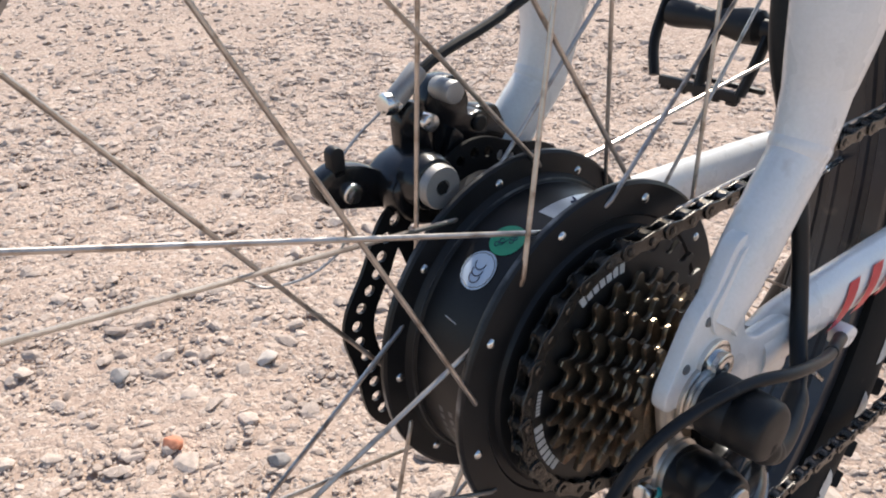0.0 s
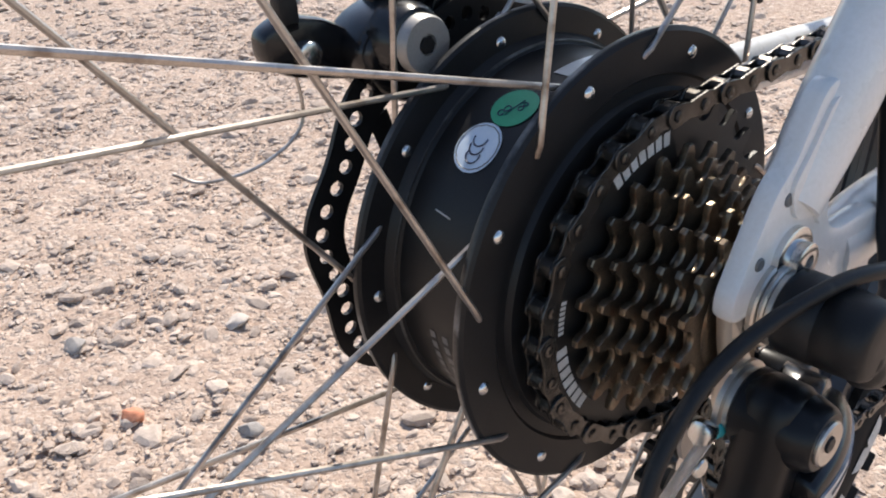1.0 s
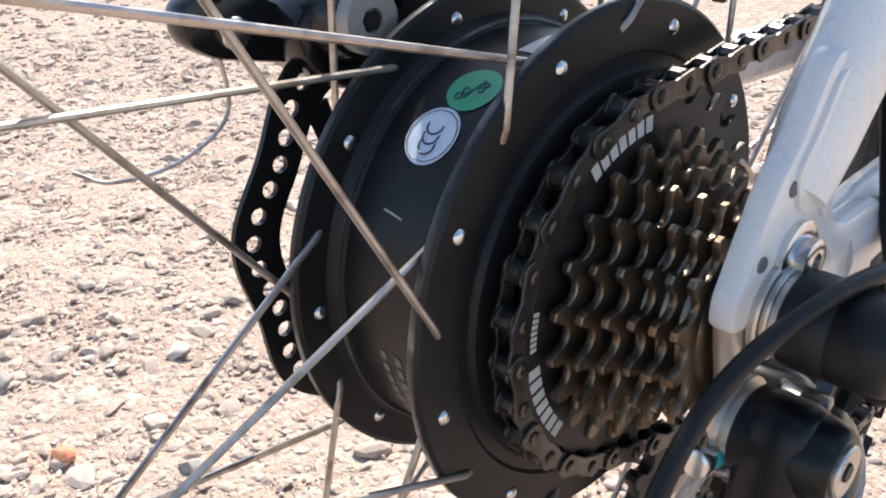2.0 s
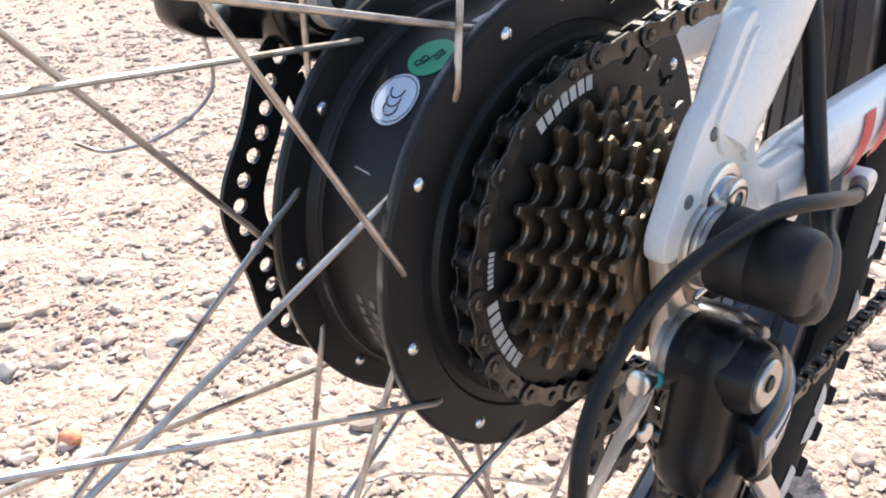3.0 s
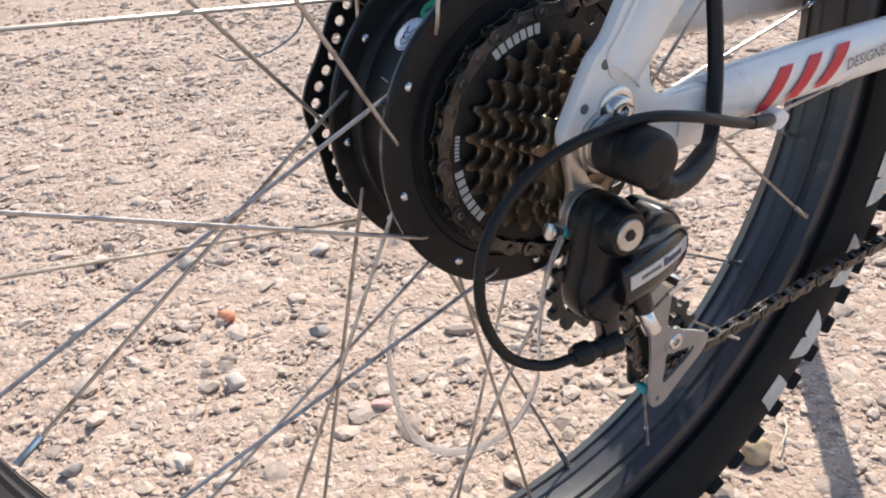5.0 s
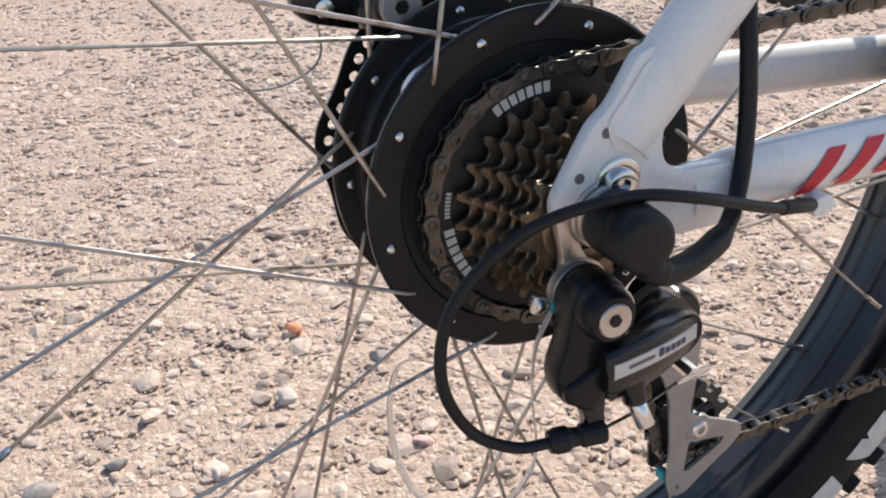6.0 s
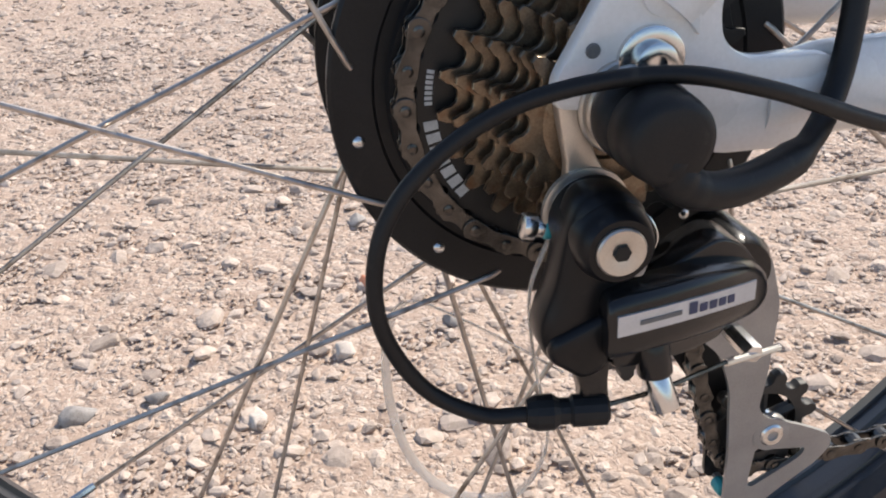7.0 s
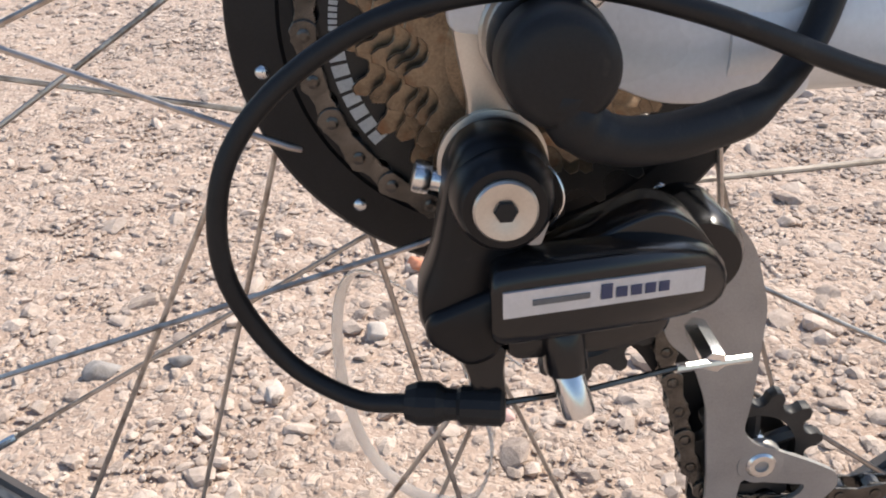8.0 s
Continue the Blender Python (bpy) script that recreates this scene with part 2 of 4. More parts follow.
def plate(outline, x0, x1, bevel=0.0, holes=(), bm=None, skew=(0, 0)):
    """A flat piece with the outline (y, z), from x0 to x1, with holes (y, z, radius) through it and softened edges.
    skew: how much x grows with y and with z."""
    own = bmesh.new()
    loops = [[own.verts.new((x0, p[0], p[1])) for p in outline]]
    for hole in holes:
        if len(hole) == 3 and isinstance(hole[0], float):
            hole = [(hole[0] + hole[2] * math.cos(-2 * math.pi * k / 12), hole[1] + hole[2] * math.sin(-2 * math.pi * k / 12)) for k in range(12)]
        loops.append([own.verts.new((x0, p[0], p[1])) for p in hole])
    edges = [own.edges.new((l[i - 1], l[i])) for l in loops for i in range(len(l))]
    if holes:
        bmesh.ops.triangle_fill(own, edges=edges, use_beauty=True, use_dissolve=False)
    else:
        own.faces.new(loops[0])
    made = bmesh.ops.extrude_face_region(own, geom=list(own.faces))
    bmesh.ops.translate(own, verts=[g for g in made["geom"] if isinstance(g, bmesh.types.BMVert)], vec=(x1 - x0, 0, 0))
    bmesh.ops.recalc_face_normals(own, faces=own.faces)
    if bevel:
        rim = [e for e in own.edges if len(e.link_faces) == 2 and e.calc_face_angle(0) > radians(60)]
        bmesh.ops.bevel(own, geom=rim, offset=bevel, segments=2, affect="EDGES", profile=0.5, clamp_overlap=True)
    for v in own.verts:
        v.co.x += skew[0] * v.co.y + skew[1] * v.co.z
    if bm is None:
        return own
    me = bpy.data.meshes.new("tmp")
    own.to_mesh(me)
    own.free()
    bm.from_mesh(me)
    bpy.data.meshes.remove(me)
    return bm


def disc(cx, cy, cz, r, x1, n=24, soft=0.0006, bm=None):
    """A short round piece along x, from cx to x1, with a softened outer rim."""
    d = 1 if x1 > cx else -1
    return lathe([(cx, r), (x1 - d * soft, r), (x1, r - soft)], n, bm, (cy, cz))


def bar(a, b, r, n=16, bm=None, soft=0.25):
    """A round bar with softened ends."""
    a, b = Vector(a), Vector(b)
    d = (b - a).normalized() * r * soft
    return tube([a, a + d * 0.3, a + d, b - d, b - d * 0.3, b], [r * 0.72, r * 0.93, r, r, r * 0.93, r * 0.72], n, bm)


def polar(r, deg):
    return r * math.cos(radians(deg)), r * math.sin(radians(deg))


# ---- ground ----
def ground_height(x, y):
    """Gentle unevenness of the ground, level under the tyre."""
    d = np.sqrt(x * x + y * y)
    h = 0.010 * np.sin(2.1 * x + 0.7) * np.sin(1.7 * y - 0.4) + 0.005 * np.sin(6.3 * x + 2.0 * y) + 0.003 * np.sin(11 * y - 7 * x + 1)
    return h * np.clip((d - 0.25) / 0.6, 0, 1) - 0.002


def build_ground():
    near = np.linspace(-4.2, 2.4, 441)
    ahead = np.linspace(-1.8, 3.6, 361)
    far = np.array([6, 10, 20, 45, 110, 300])
    xs = np.concatenate((-far[::-1] - 4.2, near, far + 2.4))
    ys = np.concatenate((-far[::-1] - 1.8, ahead, far + 3.6))
    gx, gy = np.meshgrid(xs, ys)
    z = ground_height(gx, gy)
    rng = np.random.default_rng(3)
    rough = rng.normal(0, 1, gx.shape)
    rough = (rough + np.roll(rough, 1, 0) + np.roll(rough, 1, 1) + np.roll(rough, -1, 0)) / 2
    fade = np.clip(np.minimum(3.3 - np.abs(gx + 0.9), 2.7 - np.abs(gy - 0.9)) / 0.5, 0, 1)
    z = (z + 0.0018 * rough) * fade
    nx, ny = len(xs), len(ys)
    verts = np.stack((gx.ravel(), gy.ravel(), z.ravel()), 1)
    i = np.arange(nx * ny).reshape(ny, nx)
    faces = np.stack((i[:-1, :-1].ravel(), i[:-1, 1:].ravel(), i[1:, 1:].ravel(), i[1:, :-1].ravel()), 1)
    me = bpy.data.meshes.new("ground")
    me.from_pydata(verts.tolist(), [], faces.tolist())
    me.polygons.foreach_set("use_smooth", [True] * len(faces))
    me.materials.append(GROUND)
    tagged(new("ground", me), "dry pinkish beige gravelly soil with small pebbles", "ground", kind="structure")


def stone_shape(seed, sub):
    """A worn angular pebble of about unit size: vertices and triangles."""
    bm = bmesh.new()
    bmesh.ops.create_icosphere(bm, subdivisions=sub, radius=1)
    rng = random.Random(seed)
    cuts = [(Vector((rng.gauss(0, 1), rng.gauss(0, 1), rng.gauss(0, 1))).normalized(), rng.uniform(0.45, 0.80)) for _ in range(11)]
    off = Vector((seed * 3.1, seed * 1.7, 0))
    for v in bm.verts:
        for n, d in cuts:
            k = v.co.dot(n) - d
            if k > 0:
                v.co -= n * k * 0.95
        v.co *= 1 + 0.16 * noise.noise(v.co * 1.6 + off)
    bm.verts.index_update()
    vs = np.array([v.co for v in bm.verts])
    fs = np.array([[v.index for v in f.verts] for f in bm.faces])
    bm.free()
    return vs, fs


def scatter(name, count, box, sizes, sub, seed, label, sunk=0.35, power=0.45):
    """Very many loose pebbles as one heap of real geometry."""
    rng = np.random.default_rng(seed)
    shapes = [stone_shape(seed * 10 + k, sub) for k in range(8)]
    vs, fs, at = [], [], 0
    for i in range(count):
        v, f = shapes[i % 8]
        x, y = rng.uniform(box[0], box[1]), rng.uniform(box[2], box[3])
        s = min(sizes[0] * (1 - rng.random()) ** -power, sizes[1])
        scale = s * np.array((rng.uniform(0.8, 1.35), rng.uniform(0.7, 1.1), rng.uniform(0.35, 0.62)))
        e = Euler((rng.uniform(-0.35, 0.35), rng.uniform(-0.35, 0.35), rng.uniform(0, 6.28))).to_matrix()
        p = (v * scale) @ np.array(e).T
        p[:, 0] += x
        p[:, 1] += y
        p[:, 2] += ground_height(np.float64(x), np.float64(y)) + scale[2] * (1 - 2 * sunk) * rng.uniform(0.3, 1.0)
        vs.append(p)
        fs.append(f + at)
        at += len(v)
    me = bpy.data.meshes.new(name)
    me.from_pydata(np.concatenate(vs).tolist(), [], np.concatenate(fs).tolist())
    me.polygons.foreach_set("use_smooth", [False] * len(me.polygons))
    me.materials.append(STONES)
    return tagged(new(name, me), label, "pebbles", kind="stuff")


def loose_stone(x, y, size, material, label, seed, flat=0.6, turn=0.0):
    v, f = stone_shape(seed, 3)
    me = bpy.data.meshes.new("stone")
    me.from_pydata((v * (size, size * 0.78, size * flat)).tolist(), [], f.tolist())
    me.polygons.foreach_set("use_smooth", [True] * len(f))
    me.materials.append(material)
    ob = new("stone", me)
    ob.matrix_basis = pose(x, y, float(ground_height(np.float64(x), np.float64(y))) + size * flat * 0.45, 0, 0, turn)
    return tagged(ob, label, "stone", "stones on the ground")


build_ground()

scatter("gravel", 7500, (-1.9, 0.6, -0.65, 1.5), (0.0048, 0.016), 2, 5, "mixed pale, grey and pinkish pebbles half sunk in soil", 0.45, 0.40)
scatter("gravel", 38000, (-1.8, 0.6, -0.6, 1.4), (0.0030, 0.0085), 1, 8, "small broken stones packed over the soil", 0.42, 0.35)
scatter("grit", 42000, (-1.5, 0.5, -0.6, 1.2), (0.0014, 0.0040), 1, 6, "fine pale grit strewn over the soil", 0.35, 0.35)
scatter("gravel", 17000, (-4.2, -1.3, -1.6, 3.4), (0.006, 0.018), 1, 7, "pale pebbles scattered further off on the soil", 0.42, 0.40)

# ---- the bicycle ----
bike = tagged(new("bicycle"), "white electric bicycle with black hub motor, standing on gravel", "bicycle")

# rear wheel: tyre
tyre_profile = [(0.0345, 0.2868), (0.0380, 0.2905), (0.0420, 0.302), (0.0432, 0.314), (0.0415, 0.327), (0.0365, 0.338), (0.027, 0.346), (0.014, 0.351), (0, 0.352)]
tyre_profile = tyre_profile + [(-x, r) for x, r in tyre_profile[-2::-1]]
DISH = -0.0012
TOE, LEAN = 0.0298, -0.0120  # the rim stands a little askew to the hub
tyre_profile = [(0.87 * x + DISH, r) for x, r in tyre_profile]
tyre = part("tyre", lathe(tyre_profile + [(-0.025 + DISH, 0.2885), (0.025 + DISH, 0.2885)], 144, closed=True), TYRE_RUBBER, bike, "fat black rubber tyre with block tread", sharp=50)
tyre.rotation_euler = (0, LEAN, TOE)


def knob_mesh(w, l, h):
    bm = bmesh.new()
    bmesh.ops.create_cube(bm, size=1)
    for v in bm.verts:
        k = 0.86 if v.co.z > 0 else 1.0
        v.co = Vector((v.co.x * w * k, v.co.y * l * k, v.co.z * h))
    bmesh.ops.bevel(bm, geom=list(bm.edges), offset=0.0008, segments=1, affect="EDGES")
    me = bpy.data.meshes.new("knob")
    bm.to_mesh(me)
    bm.free()
    me.materials.append(TYRE_RUBBER)
    return me


SHOULDER, CROWN = knob_mesh(0.013, 0.0135, 0.011), knob_mesh(0.012, 0.016, 0.009)
for k in range(90):
    for side in (1, -1):
        a = 360 / 90 * (k + (0.5 if side < 0 else 0))
        turn = Matrix.Rotation(radians(a), 4, "X")
        shared("knob", SHOULDER, tyre, turn @ pose(0.0305 * side + DISH, 0, 0.3392, 0, 50 * side, 0))
for k in range(60):
    for x, o in ((0.017, 0), (-0.017, 0.5)):
        turn = Matrix.Rotation(radians(6 * (k + o)), 4, "X")
        shared("knob", CROWN, tyre, turn @ pose(0.8 * x + DISH, 0, 0.3530, 0, 12 if x > 0 else -12, 8))

# pale lettering blocks on the side wall
def wall_mark(a0, a1, r0, r1, lean=0.0):
    bm = bmesh.new()
    n = 4
    rows = []
    for i in range(n + 1):
        r = r0 + (r1 - r0) * i / n
        x = np.interp(r, [0.302, 0.314, 0.327, 0.338], [0.0365, 0.0376, 0.0361, 0.0318]) + DISH + 0.0008
        s = lean * i / n
        rows.append([bm.verts.new((x, *polar(r, a0 + s + (a1 - a0) * k / 2))) for k in range(3)])
    for p, q in zip(rows, rows[1:]):
        for k in range(2):
            bm.faces.new((p[k], p[k + 1], q[k + 1], q[k]))
    return bm


for a0, w, lean in ((-55, 3.4, 0), (-48.5, 2.4, 2.4), (-44.5, 2.6, -2.0), (-38, 2.6, 1.6), (-34, 2.8, -2.2), (-27, 2.8, 2.2), (-23, 2.6, 0.0), (-18, 2.6, 2.0), (-13.5, 2.4, -1.5)):
    part("lettering_block", wall_mark(a0, a0 + w + 0.7, 0.3090, 0.3350, lean), WHITE_PRINT, tyre, "white printed block on the side wall")

# rim
rim_profile = [(0.0246, 0.2880), (0.0250, 0.2840), (0.0246, 0.2775), (0.0238, 0.2752), (0.0205, 0.2736), (0.0160, 0.2714), (0.0148, 0.2732), (0.0110, 0.2728), (0.0098, 0.2704), (0.0062, 0.2700), (0.0050, 0.2718), (0, 0.2716)]
rim_profile = rim_profile + [(-x, r) for x, r in rim_profile[-2::-1]]
rim_profile = [(x + DISH, r) for x, r in rim_profile]
rim = part("rim", lathe(rim_profile + [(-0.0200 + DISH, 0.2885), (0.0200 + DISH, 0.2885)], 180, closed=True), RIM_ALLOY, bike, "wide black alloy rim with a dusty inner face", sharp=18)
rim.rotation_euler = (0, LEAN, TOE)

# hub motor
HOLE = 0.0722
shell = [(-0.040, 0.020), (-0.040, 0.047), (-0.034, 0.052), (-0.0315, 0.064), (-0.0265, 0.067), (-0.0265, 0.0785), (-0.0255, 0.0797), (-0.0235, 0.0797), (-0.0225, 0.0785), (-0.0215, 0.0700), (-0.0185, 0.0680), (-0.0175, 0.0665),
         (0.0175, 0.0665), (0.0185, 0.0680), (0.0215, 0.0700), (0.0225, 0.0785), (0.0235, 0.0797), (0.0255, 0.0797), (0.0265, 0.0785), (0.0265, 0.0655), (0.0255, 0.0645), (0.0255, 0.0610), (0.0275, 0.0600), (0.0290, 0.0420), (0.0290, 0.020)]
hub = part("hub_motor", lathe(shell, 160), BLACK_ALLOY, bike, "black hub motor with flanged shell", sharp=25)


def patch(x0, x1, a0, a1, r, round_it=True, n=20):
    """A thin sheet stuck on the shell between two angles."""
    bm = bmesh.new()
    if round_it:
        ring = [bm.verts.new(((x0 + x1) / 2 + (x1 - x0) / 2 * math.cos(2 * math.pi * k / n), *polar(r, (a0 + a1) / 2 + (a1 - a0) / 2 * math.sin(2 * math.pi * k / n)))) for k in range(n)]
        bm.faces.new(ring)
        bmesh.ops.poke(bm, faces=list(bm.faces))
        for v in bm.verts:
            if v not in ring:
                v.co = Vector(((x0 + x1) / 2, *polar(r + 0.0001, (a0 + a1) / 2)))
    else:
        rows = [[bm.verts.new((x, *polar(r, a0 + (a1 - a0) * k / 8))) for k in range(9)] for x in (x0, x1)]
        for k in range(8):
            bm.faces.new((rows[0][k], rows[0][k + 1], rows[1][k + 1], rows[1][k]))
    return bm


def stroke(x0, x1, a0, a1, r, bow, w=0.0007):
    """A thin curved line printed on the shell."""
    pts = []
    for k in range(9):
        t = k / 8
        pts.append(Vector((x0 + (x1 - x0) * t + bow * math.sin(math.pi * t), *polar(r, a0 + (a1 - a0) * t))))
    return tube(pts, [w] * 9, 4)


MARK = 131.0
white = part("sticker", patch(-0.0095, 0.0075, MARK - 7.6, MARK + 7.6, 0.0669), BLUE_STICKER, hub, "round pale blue sticker with a dark mark")


def cup(x, a, size, w, sweep=(0, 180)):
    """An open arc printed on the shell."""
    pts = []
    for k in range(15):
        t = radians(sweep[0] + (sweep[1] - sweep[0]) * k / 14)
        pts.append(Vector((x + size * math.cos(t), *polar(0.0671, a + math.degrees(size * math.sin(t) / 0.0671)))))
    return tube(pts, [w] * 15, 4)


for k in range(3):
    part("print", cup(-0.001 + 0.0003 * (k - 1), MARK - 2.4 + 2.5 * k, 0.0027, 0.00030, (-8, 188) if k < 2 else (-20, 200)), NAVY_PRINT, white)
part("print", cup(-0.001, MARK, 0.0079, 0.00016, (0, 360)), GREY_PRINT, white)
green = part("sticker", patch(-0.0065, 0.0098, 109.8, 123.4, 0.0669), GREEN_STICKER, hub, "round green sticker with dark lettering")
for x, a, size in ((-0.0012, 119.6, 0.0011), (0.0000, 117.8, 0.0011), (0.0042, 116.6, 0.0009), (0.0048, 114.9, 0.0008)):
    part("print", cup(x, a, size, 0.00022, (0, 340)), NAVY_PRINT, green)
part("print", stroke(0.0008, 0.0034, 119.8, 113.6, 0.0671, 0.0, 0.0002), NAVY_PRINT, green)
part("sticker", patch(0.001, 0.0165, 66, 100, 0.0668, False), SILVER_STICKER, hub, "silver rectangular label")
for k in range(3):
    part("print", stroke(0.003 + 0.004 * k, 0.006 + 0.004 * k, 84, 88, 0.0671, 0.002, 0.0006), NAVY_PRINT, hub)
# shallow stamped marks low on the shell, worn and unreadable
for k in range(7):
    for row in range(2):
        part("stamped_mark", patch(-0.004 + 0.006 * row, -0.0015 + 0.006 * row, 186 + 4 * k, 188.6 + 4 * k, 0.0667, False), GREY_PRINT, hub)
part("scratch", stroke(-0.006, 0.001, 150.6, 151.4, 0.0666, 0.0004, 0.0003), WHITE_PRINT, hub)
# thin added rings that paint the highlight lines along the shell's rubbed edges
for side in (1, -1):
    part("worn_edge", lathe([(side * 0.0179, 0.0676), (side * 0.0181, 0.0681), (side * 0.0186, 0.0684), (side * 0.0188, 0.0678)], 160, closed=True), WORN_EDGE_HIGHLIGHT, hub, "rubbed edge with painted highlight")
    part("worn_edge", lathe([(side * 0.0233, 0.0797), (side * 0.0238, 0.07995), (side * 0.0252, 0.07995), (side * 0.0256, 0.0796)], 160, closed=True), WORN_EDGE_HIGHLIGHT, hub, "rubbed edge with painted highlight")
# axle
part("axle", bar((-0.085, 0, 0), (0.088, 0, 0), 0.006), CHROME, hub, "steel axle")

# spokes, crossed three times, with heads inside and outside the flanges
FIRST = 109.6


def spoke_at(side, hole, to, outside):
    x = side * (0.0272 if outside else 0.0218)
    h = Vector((side * 0.0245, *polar(HOLE, hole)))
    near = Vector((x, *polar(HOLE + 0.0005, hole)))
    bent = {(1, 130): (-0.0115, -2.0), (-1, 140): (0.0037, -0.7)}.get((side, round(to)), (0.0, 0.0))
    e = Vector((side * 0.0145 + bent[0], *polar(0.2700, to + bent[1])))
    d = (e - near).normalized()
    pts = [h, h * 0.4 + near * 0.6, near + d * 0.003] + [near + d * 0.01, e - d * 0.014]
    rad = [0.0011, 0.0011, 0.0011, 0.00105, 0.001]
    s = part("spoke", tube(pts, rad, 8), SPOKE, bike, "thin steel spoke")
    part("nipple", tube([e - d * 0.0145, e - d * 0.012, e - d * 0.002, e + d * 0.001], [0.0016, 0.0019, 0.0019, 0.0024], 8), CHROME, s)
    hx = side * (0.0262 if not outside else 0.0222)
    bm = bmesh.new()
    bmesh.ops.create_icosphere(bm, subdivisions=2, radius=0.0024)
    for v in bm.verts:
        v.co = Vector((hx + v.co.x * 0.6, v.co.y + polar(HOLE, hole)[0], v.co.z + polar(HOLE, hole)[1]))
    part("spoke_head", bm, CHROME, s)


for k in range(9):
    spoke_at(1, FIRST + 40 * k, FIRST + 40 * k + 40, False)
    spoke_at(1, FIRST + 20 + 40 * k, FIRST + 20 + 40 * k - 40, True)
    spoke_at(-1, FIRST + 10 + 40 * k, FIRST + 10 + 40 * k + 40, False)
    spoke_at(-1, FIRST - 10 + 40 * k, FIRST - 10 + 40 * k - 40, True)

# disc brake rotor
def rotor_mesh():
    n = 144
    outer = [Vector(polar(0.0785 + 0.0021 * math.sin(math.radians(9 * 360 * k / n)), 360 * k / n)) for k in range(n)]
    inner = [Vector(polar(0.0630 + 0.0015 * math.sin(math.radians(9 * 360 * k / n)), 360 * k / n)) for k in range(n)]
    holes = []
    for k in range(54):
        a = 360 / 54 * (k + 0.5)
        r = 0.0712 + 0.0026 * math.sin(radians(9 * a))
        holes.append((*polar(r, a), 0.0027))
    bm = bmesh.new()
    loops = [[bm.verts.new((0, p[0], p[1])) for p in outer], [bm.verts.new((0, p[0], p[1])) for p in inner]]
    for hy, hz, hr in holes:
        loops.append([bm.verts.new((0, hy + hr * math.cos(2 * math.pi * k / 10), hz + hr * math.sin(2 * math.pi * k / 10))) for k in range(10)])
    edges = [bm.edges.new((l[i - 1], l[i])) for l in loops for i in range(len(l))]
    bmesh.ops.triangle_fill(bm, edges=edges, use_beauty=True, use_dissolve=False)
    made = bmesh.ops.extrude_face_region(bm, geom=list(bm.faces))
    bmesh.ops.translate(bm, verts=[g for g in made["geom"] if isinstance(g, bmesh.types.BMVert)], vec=(0.002, 0, 0))
    bmesh.ops.translate(bm, verts=list(bm.verts), vec=(-0.0535, 0, 0))
    return bm


rotor = part("brake_rotor", rotor_mesh(), BLACK_ALLOY, bike, "wavy drilled black brake disc")
for k in range(6):
    a = 60 * k + 12
    part("rotor_arm", tube([(-0.0525, *polar(0.020, a + 20)), (-0.0525, *polar(0.045, a + 12)), (-0.0525, *polar(0.0645, a))], [0.006, 0.004, 0.0045], 8, flat=0.2), BLACK_ALLOY, rotor)
part("rotor_carrier", lathe([(-0.054, 0.015), (-0.054, 0.024), (-0.040, 0.026), (-0.040, 0.015)], 48), BLACK_ALLOY, rotor)

# freewheel
def gear(teeth, x, thick, inner, pitch=0.0127, phase=0.0, tip=0.0034, roller=0.0041):
    """A toothed ring: round valleys for the chain's rollers between narrow, flat-topped teeth, chamfered on both faces."""
    rp = pitch / 2 / math.sin(math.pi / teeth)
    half = math.pi / teeth
    valley = []
    for k in range(-3, 4):
        a = math.pi + k * radians(30)
        valley.append((rp + roller * math.cos(a), roller * math.sin(a)))
    top = rp + tip
    one = [(top, -half + 0.0011 / top)] + [(math.hypot(u, v), math.atan2(v, u)) for u, v in reversed(valley)] + [(top, half - 0.0011 / top)]
    pts = []
    for k in range(teeth):
        base_turn = math.radians(phase) + half + 2 * half * k
        for r, a in one:
            pts.append((r * math.cos(base_turn + a), r * math.sin(base_turn + a)))
    bm = bmesh.new()
    h, c = thick / 2, min(0.0004, thick / 5)
    n = len(pts)

    def ring(xx, shrink):
        return [bm.verts.new((xx, *(Vector(p) * (1 - shrink / Vector(p).length)))) for p in pts]

    loops = [ring(x - h, c), ring(x - h + c, 0), ring(x + h - c, 0), ring(x + h, c)]
    inn = [[bm.verts.new((xx, *(Vector(p).normalized() * inner))) for p in pts] for xx in (x + h, x - h)]
    loops += inn
    for lo, hi in zip(loops, loops[1:] + loops[:1]):
        for i in range(n):
            j = (i + 1) % n
            bm.faces.new((lo[i], lo[j], hi[j], hi[i]))
    return bm


CHAIN_X = 0.0360
free = part("freewheel", lathe([(0.0300, 0.020), (0.0300, 0.031), (0.0640, 0.0215), (0.0672, 0.0205), (0.0680, 0.0190), (0.0680, 0.012), (0.066, 0.0115)], 64), SPROCKET, bike, "oily seven-speed freewheel with brownish sprockets", sharp=30)
for i, teeth in enumerate((28, 22, 20, 18, 16, 15, 14)):
    x = CHAIN_X + 0.0050 * i
    part("sprocket", gear(teeth, x, 0.0023, 0.026 - 0.0012 * i, phase=180 + 1.5 * i, tip=0.0030 if i == 0 else 0.0024), SPROCKET_BLACK if i == 0 else SPROCKET, free, "blackened largest sprocket" if i == 0 else "")


